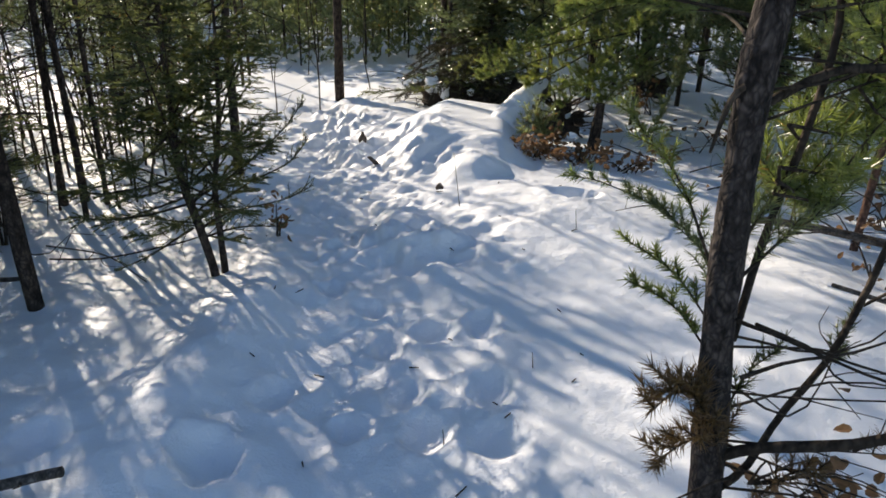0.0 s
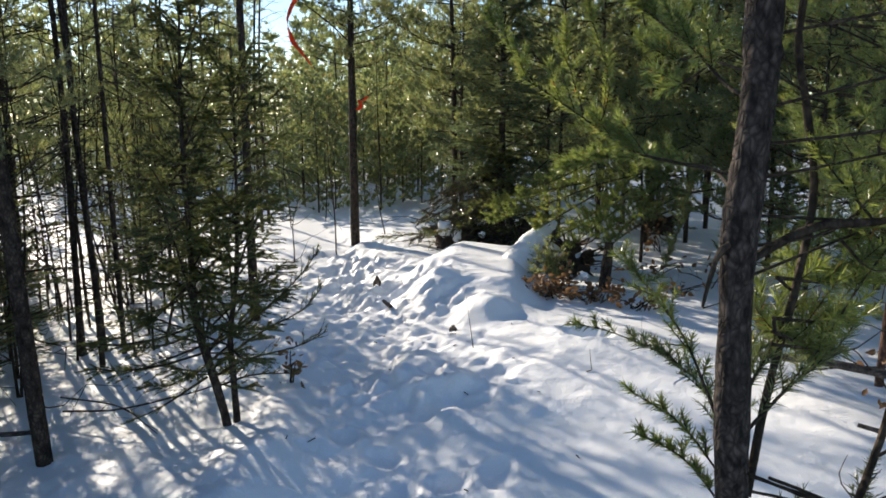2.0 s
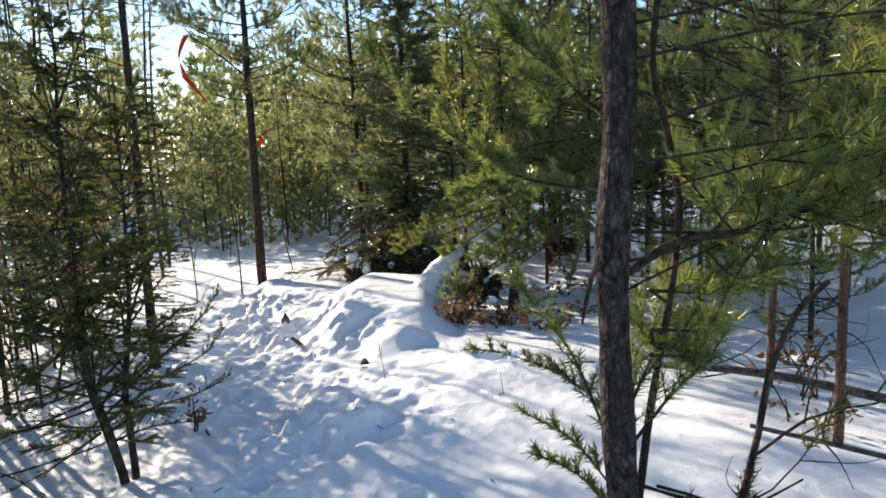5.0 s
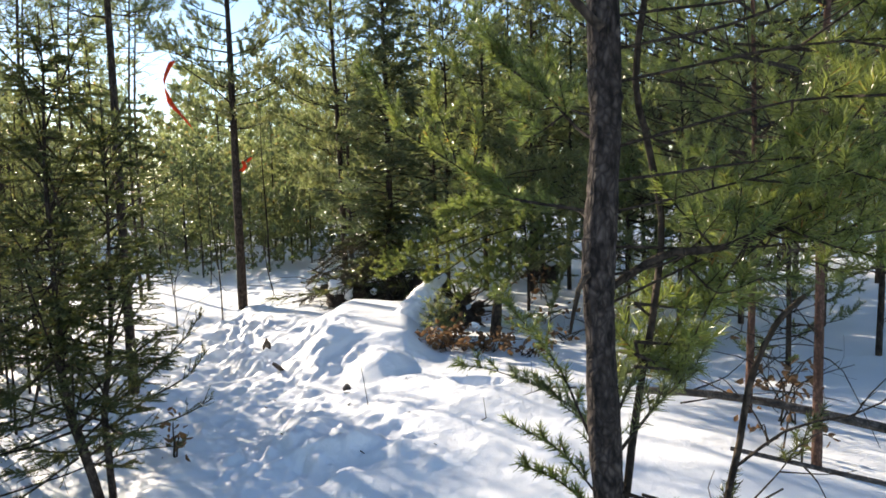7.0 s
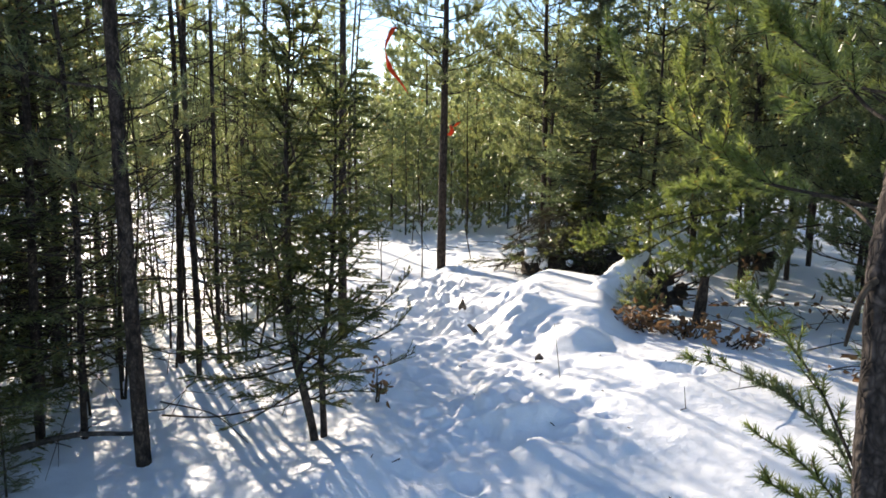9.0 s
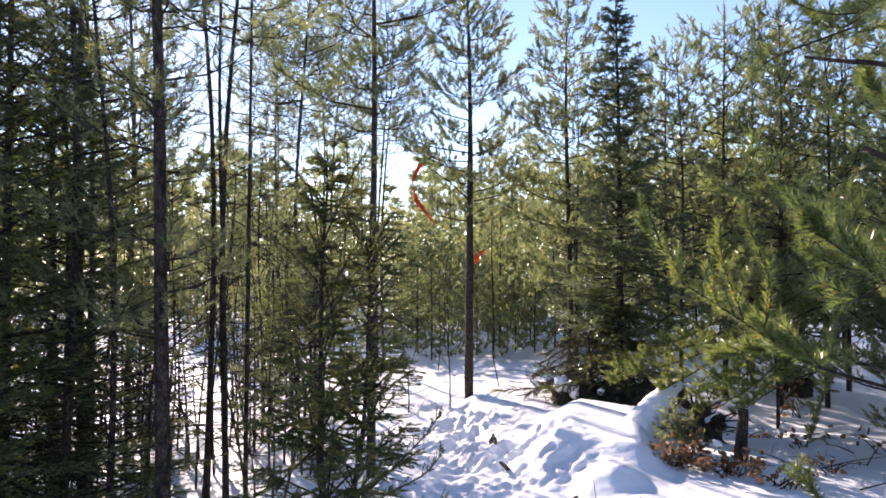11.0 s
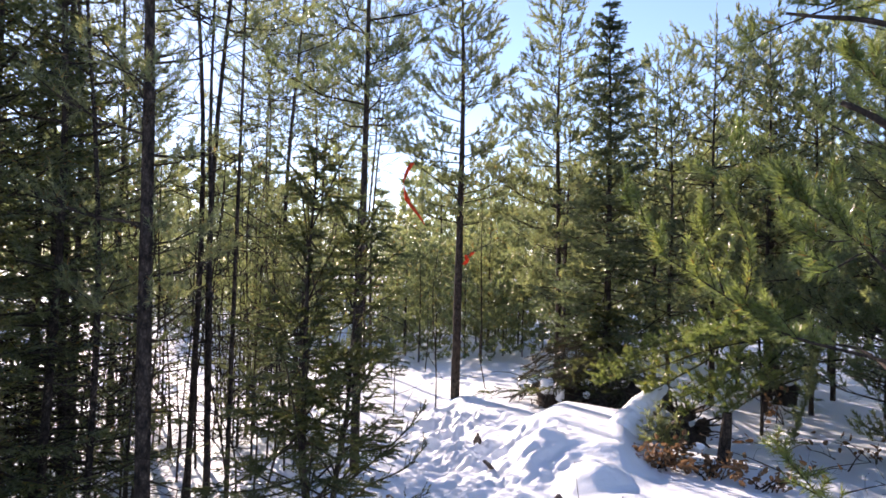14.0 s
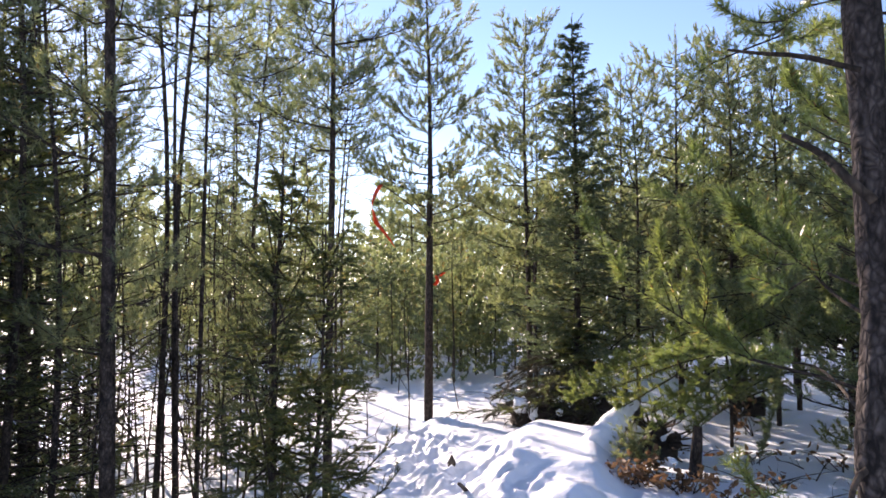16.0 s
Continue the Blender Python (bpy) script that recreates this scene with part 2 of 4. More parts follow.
def snow_height(x, y):
    x, y = np.asarray(x, float), np.asarray(y, float)
    tx = np.interp(y, TRAIL[:, 1], TRAIL[:, 0])
    off = x - tx
    near = step(40, 14, np.hypot(x, y))
    h = 0.05 * (fuzz(x, y, 1.9, 1) - 0.5) + 0.10 * (fuzz(x, y, 4.5, 2) - 0.5) * step(3, 9, np.hypot(x, y)) + 0.9 * (fuzz(x, y, 28, 3) - 0.5) * step(15, 50, np.hypot(x, y))
    h = h - 0.10 * step(-1.0, -2.4, x) - 0.05 * step(-2.5, -4.5, x)
    h = h + 0.05 * step(0.2, 1.2, off) * near
    trod = np.exp(-(off / 0.42) ** 2) * step(30, 20, y)
    h = h - 0.07 * trod
    rough = np.exp(-((off - 0.15) / 0.75) ** 2) * step(3.5, 4.6, y) * step(10.5, 8.0, y)
    bx, by = x + 0.08 * fuzz(x, y, 0.3, 21), y + 0.08 * fuzz(x, y, 0.3, 22)
    ridged = 1 - np.abs(fuzz(bx, by, 0.30, 5) * 2 - 1)
    crisp = 1 - np.abs(fuzz(bx, by, 0.12, 6) * 2 - 1)
    chunk = blocks(bx, by, 0.20, 31) + 0.6 * blocks(by, bx, 0.10, 32)
    uneven = np.clip(2.2 * fuzz(bx, by, 0.55, 33) - 0.15, 0.5, 1.5)
    h = h + 0.05 * rough * (fuzz(bx, by, 0.42, 34) - 0.5) + rough * uneven * (0.075 * (chunk - 0.8) + 0.075 * (ridged - 0.5) + 0.055 * (crisp - 0.5) + 0.03 * (fuzz(x, y, 0.06, 7) - 0.5))
    h = h + trod * step(5.0, 3.5, y) * (0.03 * (fuzz(x, y, 0.19, 8) - 0.5) + 0.02 * (fuzz(x, y, 0.08, 18) - 0.5))
    h = h + 0.11 * hump(x, y, -0.98, 3.2, 0.22, 0.95, 0.05) + 0.04 * hump(x, y, -0.62, 3.75, 0.3, 0.3)
    # the drift over the log: a flat shelf, a rounded cap, a lump by the trail
    h = h + 0.22 * step(-0.95, -0.45, x) * step(0.42, 0.06, x) * step(5.6, 6.3, y) * step(8.4, 8.0, y)
    h = h + 0.11 * step(1.3, 0.1, np.hypot((x + 0.06) / 0.24, (y - 5.66) / 0.24)) + 0.07 * hump(x, y, 0.0, 5.8, 0.42, 0.42) + 0.12 * hump(x, y, 0.55, 5.0, 0.75, 0.8)
    h = h + 0.12 * hump(x, y, -0.42, 4.55, 0.17, 0.36, 0.2) + 0.07 * hump(x, y, -0.55, 6.2, 0.26, 0.2) + 0.09 * hump(x, y, -0.75, 7.0, 0.2, 0.16)
    h = h + 0.10 * hump(x, y, 1.6, 3.4, 0.9, 1.2)
    # prints with a sharp rim
    for px, py, rx, ry, dep in ((-0.74, 2.47, 0.10, 0.10, 0.07), (0.20, 2.98, 0.08, 0.10, 0.055), (0.24, 2.68, 0.09, 0.09, 0.035), (0.13, 3.45, 0.07, 0.10, 0.05), (0.64, 5.15, 0.15, 0.12, 0.07),
                                (-1.36, 2.50, 0.10, 0.10, 0.06), (-0.02, 2.72, 0.08, 0.10, 0.035), (-0.31, 2.74, 0.08, 0.07, 0.05), (-0.12, 2.96, 0.07, 0.08, 0.045),
                                (-0.65, 2.88, 0.07, 0.10, 0.04), (-0.08, 3.41, 0.09, 0.07, 0.05), (-0.64, 3.78, 0.08, 0.10, 0.05), (-0.27, 3.30, 0.07, 0.10, 0.05), (-0.42, 3.62, 0.08, 0.07, 0.045)):
        wob = 1 + 0.5 * (fuzz(x, y, 0.06, 11) - 0.5)
        r = np.hypot((x - px) / rx, (y - py) / ry) * wob
        h = h - dep * step(1.35, 0.35, r) + 0.012 * np.exp(-((r - 1.35) / 0.3) ** 2)
    h = h - 0.28 * hump(x, y, 0.75, 8.3, 0.7, 0.35)
    close = step(8.0, 4.0, np.hypot(x, y)) * (0.3 + 0.7 * step(0.4, -0.3, x))
    return h + 0.012 * (fuzz(x, y, 0.35, 9) - 0.5) * near + close * (0.024 * (fuzz(x, y, 0.15, 12) - 0.5) + 0.012 * (fuzz(x, y, 0.06, 13) - 0.5) + 0.018 * np.maximum(0, fuzz(x, y, 0.22, 14) - 0.62))


def spread_axis(a, b, fine, far):
    """Close lines from a to b, wider and wider apart out to -far and far."""
    mid = list(np.arange(a, b, fine))
    out, gap, x = [], fine, b
    while x < far:
        out.append(x)
        gap *= 1.07
        x += gap
    low, gap, x = [], fine, a
    while x > -far:
        gap *= 1.07
        x -= gap
        low.append(x)
    return np.array(low[::-1] + mid + out)


gx, gy = spread_axis(-1.9, 0.9, 0.021, 600.0), spread_axis(2.2, 7.8, 0.024, 600.0)
GX, GY = np.meshgrid(gx, gy)
GZ = snow_height(GX, GY)
ground = Shape()
nx = len(gx)
ground.v.append(np.stack((GX, GY, GZ), axis=-1).reshape(-1, 3))
ii = (np.arange(len(gy) - 1)[:, None] * nx + np.arange(nx - 1)[None]).reshape(-1)
ground.f = np.stack((ii, ii + 1, ii + nx + 1, ii + nx), axis=1).tolist()
tagged(new("ground", ground.mesh("ground", SNOW, True)), "deep trodden snow with footprints and drifts", "snow", kind="structure")


def lie(x, y):
    return float(snow_height(x, y))


# ---- trees ----
def wander(h, lean, bend, k=14):
    z = np.linspace(-0.25, h, k)
    u = np.clip(z / h, 0, 1)
    x = lean[0] * z + bend * 0.5 * np.sin(u * 5 + rng.random() * 6) * u
    y = lean[1] * z + bend * 0.5 * np.cos(u * 4 + rng.random() * 6) * u
    return np.stack((x, y, z), axis=1)


def along(line, z):
    return np.array([np.interp(z, line[:, 2], line[:, k]) for k in range(3)])


def pine(h=6.5, bare=2.2, reach=1.0, thick=0.055, shoots=24, size=0.05, width=0.006, green=None, bark=None, whorl=0.36, dead=10, lean=(0, 0), arms=5, name="pine_tree", every=1.0, wood=True, full=0.8, spread=0.95, bend=0.10):
    """A young pine: bare stem with dead twigs, whorls of rising branches, shoots like bottle brushes."""
    root = new(name)
    stem, limbs, crown = Shape(), Shape(), Shape()
    line = wander(h, lean, bend)
    stem.tube(line, thick * (1 - 0.88 * np.clip(line[:, 2] / h, 0, 1) ** 1.1), 8, 0.05)
    for _ in range(dead):
        z = rng.uniform(0.3, max(bare, 0.6))
        p, a, ln = along(line, z), rng.uniform(0, 2 * np.pi), rng.uniform(0.2, 0.75)
        d = np.array((np.cos(a), np.sin(a), rng.uniform(-0.6, 0.7)))
        pts = curve([p, p + d * ln * 0.5 + 0.04 * rng.normal(size=3), p + d * ln + np.array((0, 0, rng.uniform(-0.25, 0.15)))], 5)
        limbs.tube(pts, np.linspace(0.0045, 0.0015, 5), 4)
        for _ in range(2):
            q = pts[rng.integers(1, 4)]
            e = unit(d + rng.normal(size=3) * 0.7) * rng.uniform(0.08, 0.25)
            limbs.tube(np.stack((q, q + e)), (0.003, 0.0015), 3)
    ps, ds, ls = [], [], []
    up = np.array((0, 0, 1.0))
    z = bare
    while z < h - 0.12:
        u = (z - bare) / (h - bare)
        ln = reach * 1.12 * min(1.0, 0.6 + 2.0 * u) * max(0.17, (1 - u) ** full)
        a0 = rng.uniform(0, 6.3)
        for k in range(arms if u < 0.85 else 4):
            a = a0 + k * 2 * np.pi / arms + rng.normal() * 0.25
            ll = ln * rng.uniform(0.5, 1.2)
            p = along(line, z + rng.normal() * 0.10)
            flat = np.array((np.cos(a), np.sin(a), 0.0))
            over = np.array((-flat[1], flat[0], 0.0))
            rise = rng.uniform(0.05, 0.45) + 0.55 * u
            pts = curve([p, p + flat * ll * 0.55 + over * rng.normal() * 0.10 * ll + up * ll * rise * 0.30, p + flat * ll + up * ll * rise], 6)
            if wood:
                limbs.tube(pts[::2], np.linspace(0.005 + 0.008 * ll, 0.003, 3), 3)
            n = max(2, int((2 + ll * 9) * every))
            for i in range(n):
                f = 0.22 + 0.76 * (i + rng.random()) / n
                w = f * 5
                j = min(4, int(w))
                q = pts[j] + (pts[j + 1] - pts[j]) * (w - j)
                sl = rng.uniform(0.07, 0.16) + 0.36 * ll * (1 - f)
                d = flat * rng.uniform(0.35, 1.0) + over * (1 if i % 2 else -1) * rng.uniform(0.4, 1.1) + up * rng.uniform(0.1, 0.8)
                d = d / math.sqrt(d @ d)
                end = q + d * sl
                if wood and sl > 0.16:
                    limbs.tube(np.stack((q, end)), (0.004, 0.002), 3)
                tip = rng.uniform(0.10, 0.19)
                ps.append(end - d * min(sl, 0.06)), ds.append(d + up * rng.uniform(0.2, 1.1)), ls.append(tip)
                for _ in range(rng.integers(1, 3)):
                    ps.append(q + d * sl * rng.uniform(0.3, 0.9)), ds.append(d + 0.6 * rng.normal(size=3) + up * 0.6), ls.append(tip * rng.uniform(0.5, 0.9))
            ps.append(pts[-2]), ds.append(pts[-1] - pts[-2] + up * 0.1 * ll), ls.append(0.16 + 0.15 * ll)
        z += whorl * rng.uniform(0.8, 1.2)
    top = along(line, h - 0.3)
    for k in range(5):
        ps.append(top + (0, 0, 0.1 * (k % 2))), ds.append(np.array((rng.normal() * 0.35, rng.normal() * 0.35, 1.0)) if k else up), ls.append(0.45 if k == 0 else 0.24)
    crown.needles(np.array(ps), np.array(ds), np.array(ls), shoots, size, width, spread)
    part("trunk", stem, bark or BARK_PINE, root, smooth=True)
    if limbs.n:
        tagged(part("branch_structure", limbs, TWIG, root), kind="stuff")
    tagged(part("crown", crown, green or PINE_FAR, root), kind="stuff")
    return root


def spruce(h=5.5, bare=0.3, reach=0.9, thick=0.05, count=22, size=0.02, width=0.0035, droop=0.25, gap=0.16, arms=4, every=1.0, sharp=1.0, lean=(0, 0), name="spruce_tree", green=None, line=None, wild=0.16):
    """A spruce: many level or drooping branches with flat side twigs and short needles."""
    root = new(name)
    stem, limbs, crown = Shape(), Shape(), Shape()
    line = wander(h, lean, 0.05) if line is None else line
    stem.tube(line, thick * (1 - 0.9 * np.clip(line[:, 2] / h, 0, 1)), 8, 0.05)
    ps, ds, ls = [], [], []
    z = bare
    while z < h - 0.1:
        u = (z - bare) / (h - bare)
        ln = reach * max(0.10, (1 - u) ** sharp) * rng.uniform(0.75, 1.1)
        a0 = rng.uniform(0, 6.3)
        for k in range(arms):
            a = a0 + k * 2 * np.pi / arms + rng.normal() * 0.3
            ll = ln * rng.uniform(0.4, 1.25)
            p = along(line, z + rng.normal() * 0.05)
            flat = np.array((np.cos(a), np.sin(a), 0.0))
            side = np.array((-flat[1], flat[0], 0.0))
            dz = -droop * (1 - u) + 0.55 * u + rng.normal() * wild
            pts = curve([p, p + flat * ll * 0.55 + np.array((0, 0, ll * dz * 0.7)), p + flat * ll + np.array((0, 0, ll * (dz + 0.12)))], 7)
            limbs.tube(pts[::2], np.linspace(0.004 + 0.008 * ll, 0.002, 4), 3)
            seg = pts[1:] - pts[:-1]
            for s in range(1, 6):
                ps.append(pts[s]), ds.append(seg[s]), ls.append(np.linalg.norm(seg[s]))
            for _ in range(int(2 + ll * 16 * every)):
                f = rng.uniform(0.2, 0.98)
                q = np.array([np.interp(f, np.linspace(0, 1, 7), pts[:, c]) for c in range(3)])
                sl = ll * 0.42 * (1.05 - f) * rng.uniform(0.7, 1.3) + 0.05
                d = unit(flat * 0.75 + side * rng.choice((-1, 1)) * rng.uniform(0.5, 1.1) + np.array((0, 0, rng.uniform(-0.25, 0.15))))
                ps.append(q), ds.append(d), ls.append(sl)
        z += gap * rng.uniform(0.75, 1.25)
    for k in range(5):
        d = np.array((rng.normal() * 0.4, rng.normal() * 0.4, 1.0)) if k else np.array((0, 0, 1.0))
        ps.append(along(line, h - 0.35 + 0.05 * k)), ds.append(d), ls.append(0.4 if k == 0 else 0.2)
    crown.needles(np.array(ps), np.array(ds), np.array(ls), count, size, width, 0.85, 0.35)
    part("trunk", stem, BARK_PINE, root, smooth=True)
    tagged(part("branch_structure", limbs, TWIG, root), kind="stuff")
    tagged(part("crown", crown, green or SPRUCE_SHADE_GREEN, root), kind="stuff")
    return root


def sapling(h=1.8, name="bare_sapling"):
    root = new(name)
    stem, twigs = Shape(), Shape()
    line = wander(h, (rng.normal() * 0.08, rng.normal() * 0.08), 0.12, 9)
    stem.tube(line, np.linspace(0.011, 0.003, 9), 5, 0.05)
    for _ in range(9):
        z = rng.uniform(0.25, 0.95) * h
        p, a, ln = along(line, z), rng.uniform(0, 6.3), rng.uniform(0.12, 0.45)
        d = np.array((np.cos(a), np.sin(a), rng.uniform(0.0, 0.9)))
        twigs.tube(curve([p, p + d * ln * 0.5, p + d * ln + np.array((0, 0, 0.05))], 4), np.linspace(0.004, 0.0012, 4), 3)
    part("stem", stem, TWIG, root)
    tagged(part("twig_growth", twigs, TWIG, root), kind="stuff")
    return root


def place(root, x, y, turn=0.0, size=1.0, lift=0.0):
    root.matrix_basis = pose(x, y, lie(x, y) + lift, 0, 0, turn) @ Matrix.Diagonal((size, size, size, 1))
    return root


def again(root, x, y, turn=0.0, size=1.0, tilt=(0, 0)):
    root_scale = root.scale.copy()
    root.scale = (1, 1, 1)
    ob = copy_thing(root, pose(x, y, lie(x, y), tilt[0], tilt[1], turn) @ Matrix.Diagonal((size, size, size, 1)))
    root.scale = root_scale
    return ob


PINE_LABEL = "young pine with a thin dark trunk standing in snow"
SPRUCE_LABEL = "dark green spruce with needle-covered branches standing in snow"


# ---- the near pine: scaly trunk, limbs, boughs with long needles ----
def shoot_row(crown, pts, gap, length, out, count, size, width, rise=0.35, start=0.15):
    """Side shoots in pairs along a bough, and the bough's own needles."""
    pts = np.asarray(pts)
    seg = np.diff(pts, axis=0)
    total = np.linalg.norm(seg, axis=1).sum()
    t = np.linspace(0, 1, len(pts))
    n = max(2, int(total / gap))
    ps, ds, ls = [], [], []
    for i in range(n):
        f = start + (1 - start) * (i + rng.random() * 0.6) / n
        q = np.array([np.interp(f, t, pts[:, c]) for c in range(3)])
        d = unit(np.array([np.interp(min(1, f + 0.05), t, pts[:, c]) for c in range(3)]) - np.array([np.interp(f - 0.05, t, pts[:, c]) for c in range(3)]))
        side = unit(np.cross(d, (0, 0, 1.0)))
        for s in ((-1, 1) if rng.random() < 0.7 else (rng.choice((-1, 1)),)):
            e = unit(d * rng.uniform(0.4, 1.1) + side * s * out * rng.uniform(0.2, 1.2) + np.array((0, 0, rise * rng.uniform(0.1, 1.4))) + 0.22 * rng.normal(size=3))
            ps.append(q), ds.append(e), ls.append(length * rng.uniform(0.5, 1.2) * (1.1 - 0.5 * f))
    crown.needles(np.array(ps), np.array(ds), np.array(ls), count, size, width, 1.0)
    own = [i for i in range(len(seg)) if t[i] >= start]
    if own:
        crown.needles(pts[own], seg[own], np.linalg.norm(seg[own], axis=1), max(5, int(0.8 * count * total / len(seg) / length)), size, width, 1.0)
    return ps, ds, ls


near = new("near_pine")
near.matrix_basis = pose(0, 0, 0)
NEAR_LINE = curve([(0.66, 1.60, -0.3), (0.63, 1.62, 0.0), (0.575, 1.65, 0.73), (0.548, 1.665, 1.05), (0.538, 1.67, 1.28), (0.535, 1.67, 1.40), (0.541, 1.67, 1.51), (0.546, 1.67, 1.62), (0.543, 1.67, 1.75), (0.530, 1.66, 2.2), (0.52, 1.65, 3.2), (0.5, 1.6, 4.8)], 100)
trunk = Shape()
trunk.tube(NEAR_LINE, np.interp(NEAR_LINE[:, 2], (-0.3, 0.0, 0.7, 1.15, 1.4, 2.2, 4.8), (0.042, 0.037, 0.028, 0.0235, 0.0235, 0.0225, 0.006)) * (1 + 0.05 * np.sin(NEAR_LINE[:, 2] * 23)), 20, 0.035)
part("trunk", trunk, BARK_NEAR, near, "dark scaly bark with flaking patches", True)


def bough(points, r0, r1, k=14, wood=None, needle=None, green=None, label="", start=0.15):
    """One limb of the near pine, with its needles under it."""
    limb = Shape()
    pts = curve(points, k)
    limb.tube(pts, np.linspace(r0, r1, k) * 0.72, 8, 0.06)
    if needle:
        gap, length, out, count, size = needle
        leafy = Shape()
        ps, ds, ls = shoot_row(leafy, pts, gap, length, out, int(count * 1.5), size * 0.66, 0.0025, 1.15, start)
        for p, d, ln in zip(ps, ds, ls):
            limb.tube(np.stack((p, p + unit(np.asarray(d)) * ln * 0.95)), (0.0015, 0.0008), 3)
    ob = part("branch", limb, wood or TWIG, near, label, True)
    if needle:
        part("needles", leafy, green or PINE_GREEN, ob)
    return pts


bough([(0.57, 1.66, 1.02), (0.62, 1.75, 1.16), (0.65, 1.76, 1.32), (0.665, 1.77, 1.46), (0.64, 1.76, 1.58), (0.60, 1.70, 1.70), (0.66, 1.75, 1.95), (0.8, 1.9, 2.3)], 0.009, 0.006, 24)
bough([(0.54, 1.68, 1.36), (0.65, 1.72, 1.41), (0.76, 1.74, 1.42), (0.98, 1.88, 1.45), (1.22, 2.0, 1.50), (1.6, 2.2, 1.6)], 0.010, 0.005, 22)
bough([(0.566, 1.655, 0.80), (0.63, 1.63, 0.85), (0.73, 1.60, 0.89), (0.87, 1.60, 0.93), (1.25, 1.6, 1.02)], 0.014, 0.010, 12)
bough([(0.572, 1.652, 0.72), (0.64, 1.68, 0.77), (0.70, 1.74, 0.83), (0.76, 1.75, 0.95), (0.79, 1.75, 1.08), (0.81, 1.75, 1.20), (0.85, 1.75, 1.29), (0.90, 1.76, 1.33)], 0.010, 0.006, 20)
bough([(0.53, 1.66, 1.40), (0.505, 1.65, 1.385), (0.49, 1.64, 1.34), (0.485, 1.64, 1.31)], 0.007, 0.003, 8)
bough([(0.53, 1.63, 1.74), (0.501, 1.634, 1.771), (0.472, 1.643, 1.808), (0.43, 1.654, 1.835)], 0.010, 0.005, 8)
bough([(0.52, 1.63, 1.91), (0.456, 1.647, 1.939), (0.41, 1.658, 1.95), (0.366, 1.667, 1.962)], 0.006, 0.003, 8)
bough([(0.58, 1.62, 0.98), (0.66, 1.66, 0.99), (0.75, 1.68, 1.0), (0.84, 1.70, 1.03)], 0.005, 0.002, 8)
bough([(0.60, 1.62, 0.80), (0.55, 1.6, 0.79), (0.46, 1.58, 0.74)], 0.004, 0.0015, 6)
bough([(0.62, 1.60, 0.70), (0.54, 1.58, 0.70), (0.46, 1.58, 0.62)], 0.004, 0.0015, 6)
bough([(0.79, 1.75, 1.05), (0.9, 1.78, 1.1), (1.05, 1.8, 1.12), (1.2, 1.85, 1.2)], 0.004, 0.0015, 8)
bough([(0.60, 1.66, 1.05), (0.72, 1.72, 0.98), (0.80, 1.76, 0.90), (0.92, 1.82, 0.86)], 0.004, 0.0015, 8)
# green boughs
FINGERS = (0.060, 0.105, 0.95, 80, 0.031)
bough([(0.55, 1.66, 1.47), (0.575, 1.80, 1.47), (0.558, 1.938, 1.476), (0.456, 2.088, 1.496), (0.385, 2.15, 1.541)], 0.006, 0.003, 16, None, FINGERS, start=0.7)
bough([(0.385, 2.15, 1.541), (0.321, 2.158, 1.587), (0.254, 2.163, 1.631), (0.215, 2.164, 1.655)], 0.003, 0.0015, 9, None, FINGERS, start=0.1)
bough([(0.254, 2.18, 1.631), (0.195, 2.195, 1.718), (0.141, 2.195, 1.787)], 0.003, 0.0015, 9, None, FINGERS, start=0.1)
bough([(0.385, 2.15, 1.541), (0.402, 2.148, 1.625), (0.380, 2.152, 1.711), (0.355, 2.154, 1.776)], 0.003, 0.0015, 10, None, FINGERS, start=0.1)
bough([(0.358, 2.20, 1.565), (0.329, 2.238, 1.664), (0.314, 2.239, 1.733)], 0.003, 0.0015, 9, None, FINGERS, start=0.1)
bough([(0.55, 1.66, 1.58), (0.55, 1.836, 1.612), (0.499, 1.851, 1.67), (0.437, 1.867, 1.722), (0.40, 1.873, 1.749)], 0.005, 0.002, 14, None, FINGERS, start=0.35)
bough([(0.55, 1.66, 1.78), (0.58, 1.80, 1.86), (0.55, 1.911, 1.923), (0.503, 1.93, 1.998)], 0.005, 0.002, 12, None, FINGERS, start=0.35)
bough([(0.55, 1.66, 1.42), (0.652, 2.3, 1.45), (0.60, 2.5, 1.45), (0.466, 2.573, 1.461), (0.332, 2.589, 1.43)], 0.005, 0.002, 18, None, FINGERS, start=0.4)
bough([(0.47, 2.57, 1.46), (0.40, 2.65, 1.54), (0.34, 2.68, 1.60)], 0.003, 0.0015, 8, None, FINGERS, start=0.1)
bough([(0.55, 1.66, 1.00), (0.60, 1.95, 1.03), (0.55, 2.08, 1.07), (0.46, 2.10, 1.11)], 0.004, 0.0016, 12, None, (0.04, 0.065, 0.8, 34, 0.028), PINE_FAR)
bough([(0.46, 2.10, 1.11), (0.40, 2.10, 1.13), (0.33, 2.10, 1.14)], 0.002, 0.0012, 8, None, (0.04, 0.05, 0.8, 30, 0.030), PINE_GREEN)
bough([(0.53, 1.68, 1.12), (0.51, 1.85, 1.20), (0.47, 2.02, 1.25), (0.43, 2.1, 1.30)], 0.0035, 0.0015, 10, None, (0.05, 0.06, 0.8, 34, 0.030), PINE_GREEN)
bough([(0.545, 1.67, 1.03), (0.49, 1.74, 1.09), (0.41, 1.76, 1.135)], 0.0028, 0.0012, 8, None, (0.028, 0.035, 0.8, 24, 0.027), PINE_GREEN)
